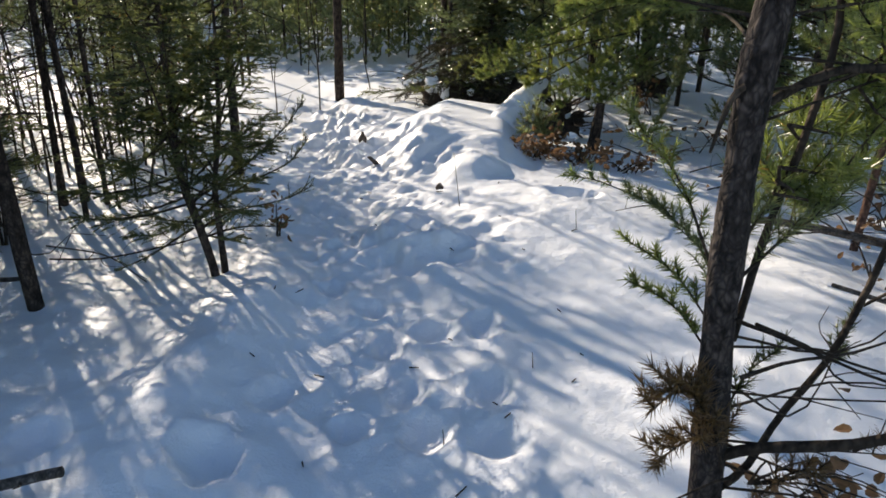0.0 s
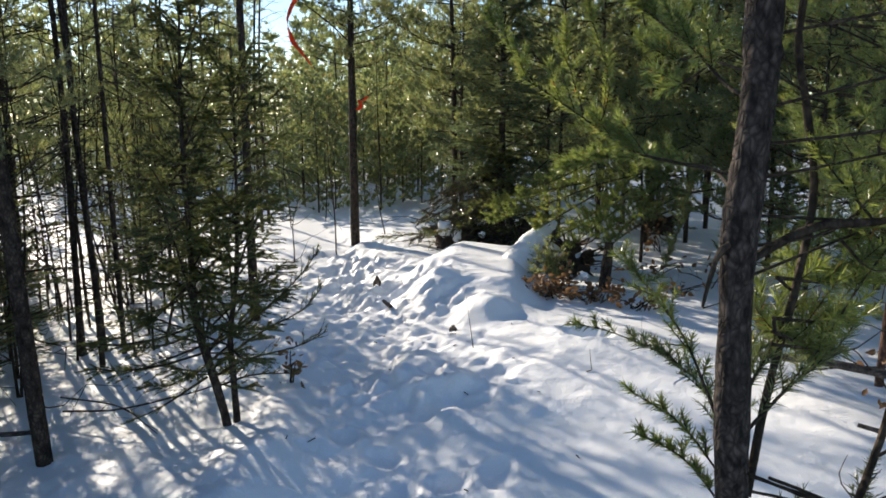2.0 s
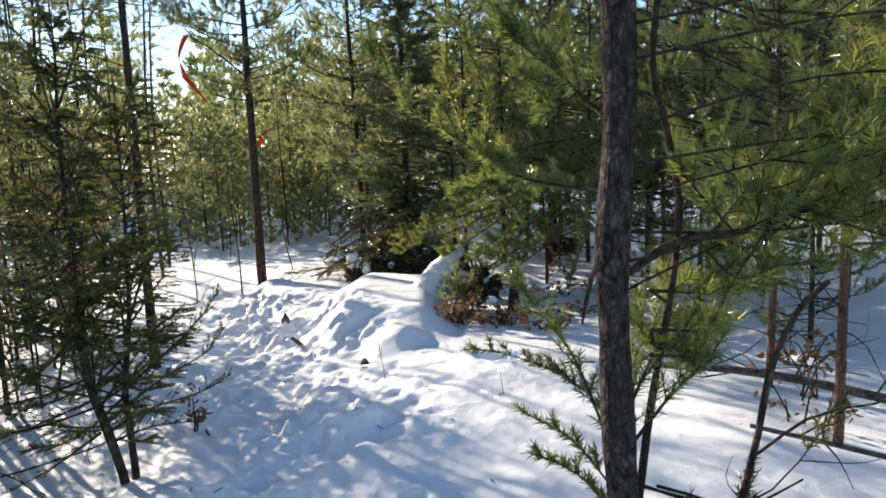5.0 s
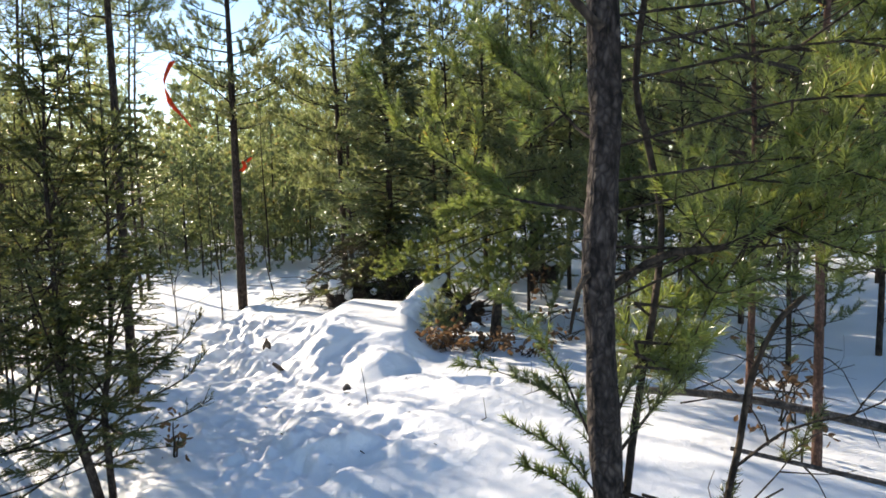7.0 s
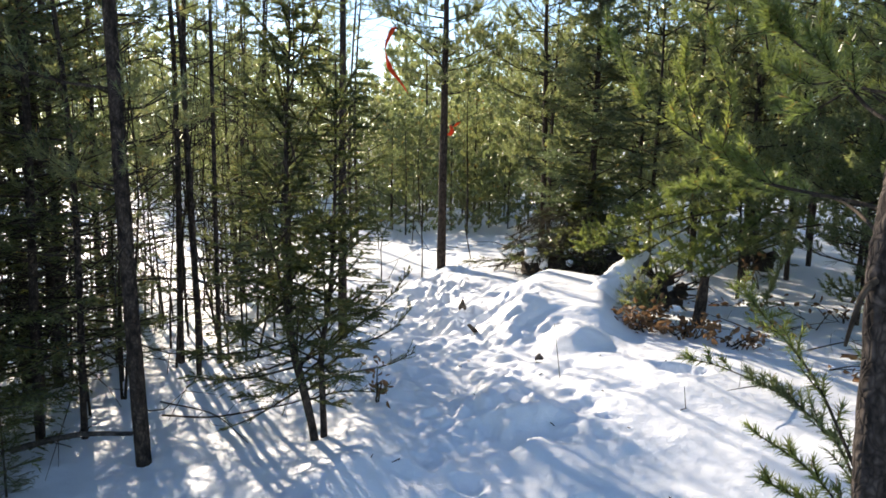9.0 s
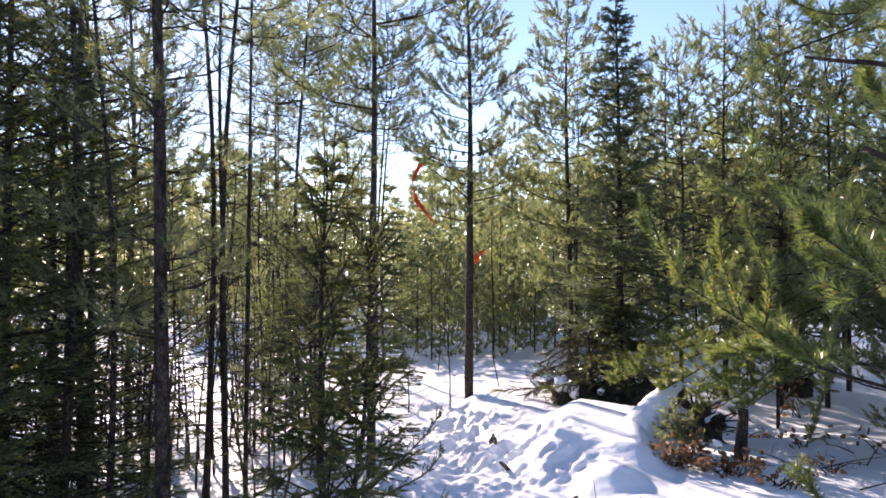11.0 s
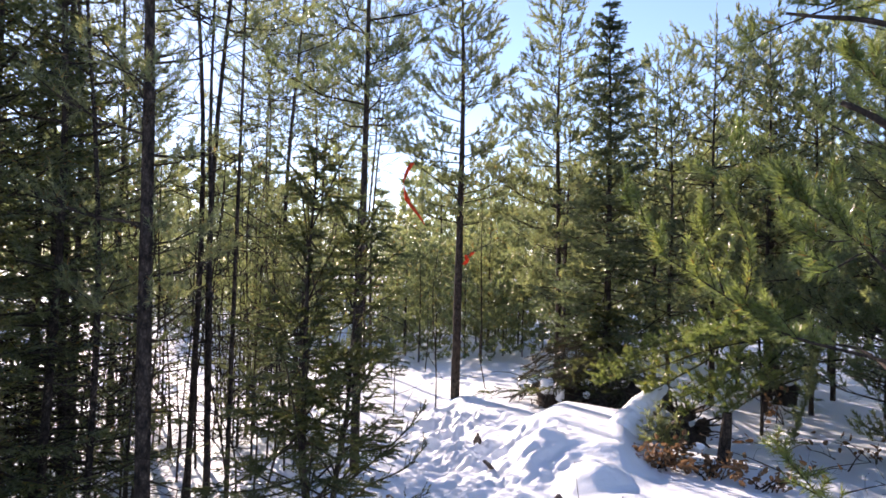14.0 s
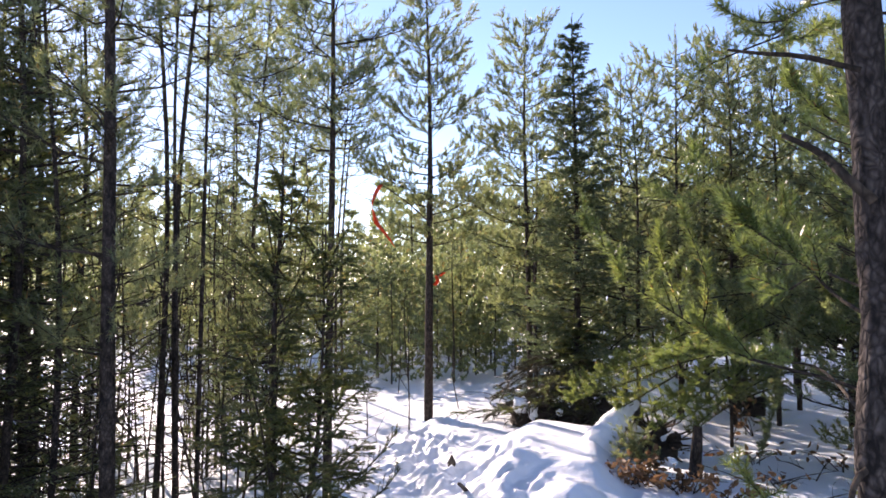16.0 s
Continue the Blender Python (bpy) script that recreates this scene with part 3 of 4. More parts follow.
bough([(0.55, 1.67, 0.98), (0.50, 1.74, 1.03), (0.42, 1.76, 1.065)], 0.0028, 0.0012, 8, None, (0.028, 0.032, 0.8, 24, 0.027), PINE_GREEN)
bough([(0.56, 1.66, 0.86), (0.52, 1.66, 0.93), (0.47, 1.66, 0.95)], 0.0028, 0.0012, 8, None, (0.03, 0.03, 0.8, 16, 0.022), RUST)
bough([(0.585, 1.63, 0.80), (0.55, 1.61, 0.90), (0.50, 1.62, 0.95), (0.46, 1.63, 0.90)], 0.004, 0.0015, 8, None, (0.022, 0.07, 0.9, 40, 0.040), RUST)
bough([(0.57, 1.63, 0.86), (0.52, 1.62, 0.86), (0.48, 1.63, 0.80)], 0.003, 0.0015, 7, None, (0.022, 0.06, 0.9, 40, 0.040), RUST)
bough([(0.61, 1.62, 0.70), (0.68, 1.63, 0.80), (0.76, 1.66, 0.80)], 0.004, 0.0015, 8, None, (0.04, 0.05, 0.9, 26, 0.034), RUST)
bough([(0.57, 1.66, 0.84), (0.61, 1.68, 0.95), (0.66, 1.70, 0.99)], 0.003, 0.0012, 6, None, (0.035, 0.05, 0.8, 22, 0.026), SPRUCE_SHADE_GREEN)
for p1, p2 in (((0.66, 1.76, 1.16), (0.74, 1.80, 1.20)), ((0.64, 1.80, 1.22), (0.70, 1.90, 1.26)), ((0.60, 1.78, 1.20), (0.62, 1.9, 1.20))):
    bough([(0.56, 1.68, p1[2] - 0.06), p1, p2], 0.004, 0.002, 9, None, (0.04, 0.08, 0.9, 30, 0.038), PINE_FAR)
for p1, p2 in (((0.62, 1.76, 1.24), (0.60, 1.90, 1.30)), ((0.66, 1.78, 1.22), (0.67, 1.90, 1.18)), ((0.70, 1.80, 1.20), (0.74, 1.88, 1.15)), ((0.72, 1.82, 1.24), (0.79, 1.88, 1.22)), ((0.75, 1.84, 1.30), (0.86, 1.88, 1.30)), ((0.66, 1.80, 1.30), (0.70, 1.92, 1.33))):
    bough([(0.60, 1.70, p1[2] + 0.04), p1, p2], 0.004, 0.002, 9, None, (0.045, 0.08, 0.9, 40, 0.042), start=0.3)
for k in range(5):
    a, z, ln = rng.uniform(-0.7, 1.0), rng.uniform(0.78, 1.12), rng.uniform(0.3, 0.7)
    p = along(NEAR_LINE, z)
    d = np.array((math.cos(a), math.sin(a), rng.uniform(-0.35, 0.15)))
    pts = bough([p, p + d * ln * 0.5 + 0.05 * rng.normal(size=3), p + d * ln + 0.06 * rng.normal(size=3)], 0.0035, 0.0012, 8)
    for f in (3, 5, 6):
        e = unit(d + rng.normal(size=3) * 0.7) * rng.uniform(0.06, 0.18)
        bough([pts[f], pts[f] + e * 0.5 + 0.01 * rng.normal(size=3), pts[f] + e], 0.002, 0.0008, 6)
    bough([pts[5], pts[6], pts[7]], 0.0018, 0.001, 6, None, (0.03, 0.035, 0.8, 18, 0.024), SPRUCE_SHADE_GREEN)
for k in range(26):
    z = 1.34 + 0.047 * k
    a = rng.uniform(-0.45, 0.5) if k < 6 else rng.uniform(-0.45, 1.1) if k % 6 else rng.uniform(1.1, 1.7)
    ln = rng.uniform(0.5, 1.1)
    p = along(NEAR_LINE, z)
    d = np.array((math.cos(a), math.sin(a), 0))
    across = np.array((-d[1], d[0], 0))
    rise = rng.uniform(-0.15, 0.45)
    line = [p + d * ln * f + across * ln * 0.10 * rng.normal() * f + (0, 0, ln * rise * f ** 1.5 + 0.04 * f * rng.normal()) for f in (0, 0.3, 0.55, 0.8, 1.0)]
    pts = bough(line, 0.0032, 0.0014, 16, None, (0.05, 0.08, 0.8, 36, 0.038), start=0.3)
    for f in (4, 5, 7, 8, 9, 11, 12, 13, 14):
        e = unit(d * rng.uniform(0.2, 1.0) + across * rng.choice((-1, 1)) * rng.uniform(0.3, 1.1) + (0, 0, rng.uniform(-0.7 if k < 10 else -0.2, 1.0))) * rng.uniform(0.10, 0.25)
        bough([pts[f], pts[f] + e * 0.5 + 0.015 * rng.normal(size=3), pts[f] + e + (0, 0, 0.02)], 0.003, 0.0015, 7, None, (0.05, 0.07, 0.8, 36, 0.040), start=0.3)
for k in range(22):
    z = 2.6 + 0.1 * k
    a, ln = rng.uniform(0, 6.3), 0.9 * (1 - (z - 2.6) / 2.4) + 0.12
    p = along(NEAR_LINE, min(z, 4.7))
    d = np.array((math.cos(a), math.sin(a), 0))
    bough([p, p + d * ln * 0.5 + (0, 0, 0.15 * ln), p + d * ln + (0, 0, 0.5 * ln)], 0.006, 0.002, 10, None, (0.08, 0.17, 0.8, 26, 0.04))
LIMB = curve([(0.65, 1.72, 1.41), (0.76, 1.74, 1.42), (0.98, 1.88, 1.45), (1.22, 2.0, 1.50), (1.6, 2.2, 1.6)], 20)
for k in range(20):
    q = LIMB[rng.integers(3, 19)]
    e = np.array((rng.uniform(-0.12, 0.16), rng.uniform(-0.08, 0.2), rng.uniform(-0.28, 0.12)))
    bough([q, q + e * 0.5 + 0.015 * rng.normal(size=3), q + e + (0, 0, 0.02)], 0.003, 0.0015, 8, None, (0.045, 0.07, 0.8, 36, 0.040), start=0.25)
for k in range(9):
    a, z, ln = rng.uniform(-0.5, 0.5), rng.uniform(0.55, 0.95), rng.uniform(0.25, 0.5)
    p = along(NEAR_LINE, z)
    d = np.array((math.cos(a), math.sin(a), rng.uniform(-0.25, 0.25)))
    pts = bough([p, p + d * ln * 0.5 + 0.03 * rng.normal(size=3), p + d * ln + 0.04 * rng.normal(size=3)], 0.0035, 0.0012, 8)
    for f in (3, 5, 6):
        e = unit(d + rng.normal(size=3) * 0.7) * rng.uniform(0.06, 0.16)
        bough([pts[f], pts[f] + e * 0.5, pts[f] + e], 0.002, 0.0008, 5, None, (0.03, 0.04, 0.8, 16, 0.030) if f == 5 else None, RUST)
tagged(near, "slim pine with scaly dark bark and long green needles", "tree")

# ---- the other trees that stand apart ----
far_pine = place(pine(6.1, 2.35, 0.92, 0.062, 44, 0.040, 0.0085, dead=6, every=1.45, whorl=0.30, full=0.55), -2.05, 9.45, 40)
tagged(far_pine, "tall pine with a straight bare trunk beside the trail", "tree")
pine_b = place(pine(5.6, 2.9, 0.75, 0.040, 44, 0.034, 0.0065, dead=16, every=1.3, whorl=0.30, full=0.5), -1.98, 5.88, 120)
tagged(pine_b, "tall pine with dead lower twigs and a rounded crown", "tree")
light_pine = place(pine(5.3, 1.3, 1.0, 0.045, 40, 0.042, 0.0095, dead=8, every=1.3, whorl=0.30, full=0.5), -0.78, 9.95, 75)
tagged(light_pine, "pale green pine with upswept finger-like shoots", "tree")
spruce_a = place(spruce(5.05, 0.30, 0.98, 0.055, 18, 0.034, 0.011, 0.10, 0.09, 6, 1.8, 0.7, wild=0.32, green=SPRUCE_BLUE), -0.12, 9.3, 10)
tagged(spruce_a, "tall pointed spruce with dense boughs reaching the snow", "tree")
FORK_A = curve([(0, 0, -0.2), (0, 0, 0.0), (-0.07, 0, 0.31), (-0.13, 0.0, 0.58), (-0.14, 0.02, 0.96), (-0.15, 0.04, 1.6), (-0.12, 0.04, 2.0), (-0.12, 0.04, 2.3)], 18)
FORK_B = curve([(0.02, 0.03, -0.2), (0.02, 0.03, 0.02), (0.0, 0.06, 0.25), (-0.01, 0.08, 0.47), (0.04, 0.10, 0.82), (0.06, 0.12, 1.4), (0.07, 0.12, 1.95)], 16)
left_spruce = place(spruce(2.3, 0.30, 0.44, 0.024, 40, 0.018, 0.0055, -0.05, 0.085, 5, 2.8, 0.5, line=FORK_A, wild=0.6), -1.28, 3.82)
tagged(left_spruce, "slender dark spruce with crooked stem and ragged branches", "tree")
left_spruce_b = place(spruce(1.95, 0.42, 0.46, 0.019, 40, 0.018, 0.0055, -0.10, 0.085, 5, 2.8, 0.5, line=FORK_B, wild=0.6), -1.27, 3.84)
tagged(left_spruce_b, "slender dark spruce with ragged branches in shade", "tree")
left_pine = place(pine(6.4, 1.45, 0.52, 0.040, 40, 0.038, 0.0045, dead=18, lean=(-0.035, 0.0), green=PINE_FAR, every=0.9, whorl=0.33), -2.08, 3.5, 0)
tagged(left_pine, "leaning pine with a dark trunk and a shaded crown", "tree")

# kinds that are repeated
# two kinds take darker spruce needles so the thicket's shade is in the colour
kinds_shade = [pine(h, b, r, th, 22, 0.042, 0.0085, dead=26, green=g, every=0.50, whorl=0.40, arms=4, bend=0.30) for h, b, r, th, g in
               ((6.2, 1.35, 0.75, 0.028, PINE_FAR), (5.3, 1.2, 0.65, 0.022, SPRUCE_SHADE_GREEN), (6.7, 1.5, 0.8, 0.032, SPRUCE_SHADE_GREEN))]
kinds_open = [pine(h, b, r, th, 33, 0.042, 0.0112, dead=3, every=0.70, whorl=0.32, full=0.5) for h, b, r, th in ((5.0, 0.95, 1.25, 0.036), (4.4, 0.8, 1.2, 0.032), (5.6, 1.0, 1.3, 0.040), (3.4, 0.3, 1.0, 0.028))]
kinds_spruce = [spruce(5.2, 0.3, 1.05, 0.045, 14, 0.034, 0.011, 0.2, 0.14, 5, 1.1, 0.7), spruce(3.2, 0.15, 0.8, 0.03, 16, 0.028, 0.0085, 0.15, 0.12, 5, 1.2, 0.6)]
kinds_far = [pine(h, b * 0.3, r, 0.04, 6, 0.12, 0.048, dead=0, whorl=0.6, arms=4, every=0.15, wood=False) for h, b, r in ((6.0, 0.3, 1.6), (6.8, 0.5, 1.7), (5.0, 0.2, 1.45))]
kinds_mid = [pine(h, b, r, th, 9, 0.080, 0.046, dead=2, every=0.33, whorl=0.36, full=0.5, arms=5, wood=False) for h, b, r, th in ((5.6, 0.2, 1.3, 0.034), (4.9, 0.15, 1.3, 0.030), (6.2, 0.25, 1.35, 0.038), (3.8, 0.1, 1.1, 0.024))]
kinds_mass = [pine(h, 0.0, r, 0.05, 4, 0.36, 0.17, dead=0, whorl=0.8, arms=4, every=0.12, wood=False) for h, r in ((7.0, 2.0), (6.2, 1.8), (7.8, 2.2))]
kinds_high = [pine(h, b, 0.8, th, 30, 0.040, 0.0075, dead=34, every=0.9, whorl=0.32, arms=4, full=0.5, bend=0.34) for h, b, th in ((6.4, 3.7, 0.025), (5.8, 3.5, 0.019))]
SPARE = kinds_high + kinds_shade + kinds_open + kinds_spruce + kinds_far + kinds_mass + kinds_mid


def stand(kind, x, y, size=1.0, turn=None, label=PINE_LABEL, group="forest trees", tilt=(0, 0)):
    ob = again(kind, x, y, rng.uniform(0, 360) if turn is None else turn, size, tilt)
    return tagged(ob, label, "tree", group)


# the thicket beside the trail
rng = np.random.default_rng(11)
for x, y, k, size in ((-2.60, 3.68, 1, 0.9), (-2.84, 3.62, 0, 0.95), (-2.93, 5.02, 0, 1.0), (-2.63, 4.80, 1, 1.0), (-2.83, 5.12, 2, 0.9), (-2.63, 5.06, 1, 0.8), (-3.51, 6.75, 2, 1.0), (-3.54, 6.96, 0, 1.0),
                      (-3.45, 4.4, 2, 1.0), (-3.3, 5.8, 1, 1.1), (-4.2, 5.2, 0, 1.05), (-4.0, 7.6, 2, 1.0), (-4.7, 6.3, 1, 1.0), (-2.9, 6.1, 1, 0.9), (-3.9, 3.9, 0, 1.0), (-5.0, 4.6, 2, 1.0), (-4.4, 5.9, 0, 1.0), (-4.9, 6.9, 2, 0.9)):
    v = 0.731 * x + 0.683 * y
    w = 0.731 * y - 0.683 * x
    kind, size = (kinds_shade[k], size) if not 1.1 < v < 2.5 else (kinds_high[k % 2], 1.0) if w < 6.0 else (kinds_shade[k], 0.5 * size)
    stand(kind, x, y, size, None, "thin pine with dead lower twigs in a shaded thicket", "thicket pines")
# more pines, added towards the sun to shade the left floor
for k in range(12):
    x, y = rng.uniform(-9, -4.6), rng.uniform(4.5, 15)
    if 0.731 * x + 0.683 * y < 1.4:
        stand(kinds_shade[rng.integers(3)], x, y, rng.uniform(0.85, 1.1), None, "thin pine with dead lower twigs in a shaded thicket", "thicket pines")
# bushy pines added so that their shadows fall on the foreground snow
for v, w, h in ((2.35, 6.6, 1.8), (2.65, 8.6, 2.6), (2.6, 7.4, 2.1), (1.9, 7.0, 1.7)):
    stand(kinds_open[3], 0.731 * v - 0.683 * w, 0.683 * v + 0.731 * w, h / 3.4, None, "small bushy pine in a shaded thicket", "thicket pines")
for v, w in ((2.75, 8.6), (3.3, 9.7), (3.0, 10.6), (3.9, 10.8), (2.65, 9.7), (4.4, 10.2), (4.9, 11.2), (3.5, 11.4), (2.9, 11.7), (4.3, 11.7)):
    stand(kinds_high[int(w * 10) % 2], 0.731 * v - 0.683 * w, 0.683 * v + 0.731 * w, 1.0, None, "slim pine with a high crown above bare dead twigs", "thicket pines")
# the pines and spruces on the sunny side
OPEN_HEIGHT = (5.0, 4.4, 5.6, 3.4)
for x, y, k, h in ((0.62, 9.75, 1, 4.35), (1.12, 9.65, 0, 4.85), (1.70, 9.45, 2, 4.75), (2.2, 9.5, 1, 4.3), (3.0, 9.6, 0, 4.6), 
                   (3.4, 7.2, 3, 3.4), (2.55, 6.6, 3, 3.0), (2.6, 7.7, 3, 3.4), (3.3, 8.3, 1, 4.1), (3.0, 5.6, 3, 2.6), (3.9, 5.9, 1, 3.6), (4.1, 7.0, 0, 4.0), (4.6, 8.4, 0, 4.4), (5.2, 6.4, 2, 4.6), (4.4, 10.8, 2, 5.2), (6.0, 9.0, 1, 4.6),
                   (6.2, 11.6, 0, 5.0), (2.2, 11.5, 2, 5.0), (0.5, 11.2, 2, 4.9), (-0.85, 11.6, 0, 4.6), (1.6, 10.9, 0, 4.9), (3.6, 10.2, 0, 4.9), (-1.0, 13.0, 3, 3.4), (2.7, 10.6, 1, 4.6)):
    stand(kinds_open[k], x, y, h / OPEN_HEIGHT[k], None, "bushy green pine in sunlight standing in snow", "sunny pines")
for x, y, k, size in ((1.9, 10.3, 0, 0.85), (-2.6, 2.6, 1, 0.7)):
    stand(kinds_spruce[k], x, y, size, None, SPRUCE_LABEL, "forest spruces")
for x, y, k, size in ((-3.10, 3.45, 1, 1.2), (-3.65, 4.35, 1, 1.3), (-2.85, 2.75, 1, 0.75), (-3.4, 2.9, 0, 0.8), (-4.2, 3.6, 0, 0.9), (-2.5, 3.08, 1, 0.2), (-3.5, 3.85, 0, 0.95), (-2.95, 3.15, 1, 1.0), (-3.30, 4.10, 1, 1.0), (-4.9, 6.0, 0, 0.8)):
    stand(kinds_spruce[k], x, y, size, None, "dark spruce with low branches at the edge of a thicket", "forest spruces")
# slim stems at the sunny side
for x, y, h, bare in ((2.13, 3.75, 4.4, 1.05), (2.24, 4.66, 4.0, 0.95)):
    ob = place(pine(h, bare, 1.15, 0.024, 60, 0.032, 0.0036, dead=6, bark=BARK_RED, green=PINE_GREEN, every=1.0, whorl=0.30, full=0.5, spread=0.95), x, y, 70)
    tagged(ob, "thin pine with reddish flaking bark standing in snow", "tree", "reddish pines")


# the woods all round: open towards the sun in one lane
def in_lane(x, y):
    v = 0.731 * x + 0.683 * y
    w = 0.731 * y - 0.683 * x
    return 2.5 < v < (7.2 if w > 8 else 5.8) and math.hypot(x, y) < 24 and y > 4


def in_clearing(x, y):
    return (-1.6 < x < 2.2 and 0 < y < 8.5) or (abs(x - np.interp(y, TRAIL[:, 1], TRAIL[:, 0])) < 1.0 and y < 12.5) or math.hypot(x, y) < 2.5


taken = [(o.matrix_basis.translation.x, o.matrix_basis.translation.y) for o in scene.objects if o.parent is None and o.type == "EMPTY"]
count = 0
for tries in range(4000):
    if count >= 112:
        break
    a, r = rng.uniform(-1.15, 1.15) if tries % 4 else rng.uniform(0, 2 * np.pi), rng.uniform(4.5, 24.0)
    x, y = r * math.sin(a), r * math.cos(a)
    left_side = x < -2 and 0.731 * x + 0.683 * y < 2.8
    if -0.6 < 0.731 * x + 0.683 * y < 2.5 and 0.731 * y - 0.683 * x > 2 and math.hypot(x, y) < 20 and (tries % 2 or 0.731 * x + 0.683 * y > 1.5):
        continue
    if in_clearing(x, y) or in_lane(x, y) or (-1.0 < x < 7 and 0 < y < 8.5):
        continue
    if min(math.hypot(x - p, y - q) for p, q in taken) < (1.0 if left_side else 1.1) + r * 0.02:
        continue
    taken.append((x, y))
    count += 1
    if 5.2 < 0.731 * x + 0.683 * y < 9.5 and x < 0:
        stand(kinds_mid[rng.integers(4)], x, y, rng.uniform(0.5, 0.68))
    elif r > 10.5 or y < -2:
        stand(kinds_mid[rng.integers(4)], x, y, rng.uniform(0.8, 1.0))
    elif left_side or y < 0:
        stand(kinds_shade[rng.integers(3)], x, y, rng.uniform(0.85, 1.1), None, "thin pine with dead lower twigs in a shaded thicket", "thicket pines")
    else:
        stand(kinds_open[rng.integers(4)], x, y, rng.uniform(0.85, 1.05))
for k in range(40):
    d, w = rng.uniform(14.0, 26.0), rng.uniform(2.4, 7.4)
    x, y = -0.683 * d * 0.99 + 0.731 * w, 0.731 * d * 0.99 + 0.683 * w
    if not in_clearing(x, y):
        stand(kinds_mid[3 if d < 19 else k % 4], x, y, min(0.8, 0.055 * (d - 10.0)) * rng.uniform(0.8, 1.0), None, "small pine at the far side of a sunny clearing", "low far pines")
for k in range(46):
    x, y = rng.uniform(-5.5, 1.5), rng.uniform(12.6, 19.0)
    if 0.731 * x + 0.683 * y > 6.0:
        stand(kinds_mid[3], x, y, rng.uniform(0.55, 0.85), None, "low bushy pine behind the end of the trail", "low far pines")
WOODS = []
for k in range(96):
    a, r = rng.uniform(-0.9, 0.9) if k < 80 else rng.uniform(1.1, 5.2), rng.uniform(22, 38)
    WOODS.append((r * math.sin(a), r * math.cos(a), rng.uniform(0.85, 1.15), k % 3))
for k in range(34):
    x, y = rng.uniform(-11.0, -1.0), rng.uniform(16.0, 24.0)
    WOODS.append((x, y, min(rng.uniform(0.6, 0.8), 0.05 * (0.731 * y - 0.683 * x - 10.0)), k % 3))
for k in range(56):
    a, r = rng.uniform(-0.85, 0.15), rng.uniform(24, 40)
    WOODS.append((r * math.sin(a), r * math.cos(a), rng.uniform(0.7, 1.0), k % 3))
for k in range(130):
    a, r = rng.uniform(-1.0, 1.0), rng.uniform(38, 54)
    WOODS.append((r * math.sin(a), r * math.cos(a), rng.uniform(0.85, 1.2), 3 + k % 3))
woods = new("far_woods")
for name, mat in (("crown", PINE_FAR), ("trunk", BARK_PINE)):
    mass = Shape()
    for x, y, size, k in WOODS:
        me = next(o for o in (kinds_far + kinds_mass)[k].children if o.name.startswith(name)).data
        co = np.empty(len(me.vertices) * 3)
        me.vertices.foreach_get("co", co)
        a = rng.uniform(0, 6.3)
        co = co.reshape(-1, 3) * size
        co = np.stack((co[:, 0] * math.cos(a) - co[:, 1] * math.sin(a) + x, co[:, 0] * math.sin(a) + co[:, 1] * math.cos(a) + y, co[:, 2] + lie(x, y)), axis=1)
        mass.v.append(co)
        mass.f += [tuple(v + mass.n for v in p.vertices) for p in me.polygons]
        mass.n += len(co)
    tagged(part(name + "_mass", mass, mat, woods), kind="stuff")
tagged(woods, "distant pine woods closing the view", "woods", kind="stuff")
# low undergrowth in the thicket
for x, y, size in ((-3.20, 4.85, 0.30), (-3.70, 5.30, 0.42), (-4.15, 4.60, 0.50), (-3.40, 6.35, 0.32), (-4.45, 5.40, 0.45), (-4.60, 6.9, 0.5)):
    ob = again(kinds_spruce[1], x, y, rng.uniform(0, 360), size)
    tagged(ob, "small dark spruce growing low among thin stems", "tree", "undergrowth spruces")
for ob in SPARE:
    for o in (*ob.children_recursive, ob):
        bpy.data.objects.remove(o)

# bare saplings
for k in range(110):
    x, y = rng.uniform(-4.8, -1.75), rng.uniform(3.9, 8.5)
    if x > -1.2 - 0.22 * y:
        continue
    tagged(place(sapling(rng.uniform(0.7, 2.6)), x, y), "thin bare leafless sapling in snow", "sapling", "bare saplings")
for x, y, h in ((-2.12, 8.75, 1.9), (-3.3, 12.2, 1.5), (-2.5, 8.3, 0.8), (-1.75, 9.9, 1.0), (-3.5, 11.0, 1.3)):
    tagged(place(sapling(h), x, y), "thin bare leafless sapling in snow", "sapling", "bare saplings")


# ---- the snow-covered log and the dark root mass behind it ----
log_root = new("snowy_log")
LOG = curve([(-0.20, 6.85, -0.10), (-0.02, 7.0, 0.06), (0.12, 7.14, 0.22), (0.24, 7.28, 0.35), (0.34, 7.40, 0.45), (0.46, 7.54, 0.53)], 48)
wood, cap = Shape(), Shape()
u = np.linspace(0, 1, 48)
wood.tube(LOG - (-0.04, 0.0, 0.06), np.interp(u, (0, 0.4, 1), (0.16, 0.115, 0.07)), 14, 0.05)
cap.tube(LOG + (0.02, 0, -0.02), np.interp(u, (0, 0.15, 0.3, 0.5, 0.7, 1.0), (0.22, 0.18, 0.155, 0.135, 0.115, 0.06)) * (1 + 0.04 * rng.normal(size=48)), 30, 0.045)
part("trunk", wood, BARK_GREY, log_root, smooth=True)
part("snow_cap", cap, SNOW, log_root, "thick snow lying on the log", True)
tagged(log_root, "leaning fallen log thickly covered with snow", "log")

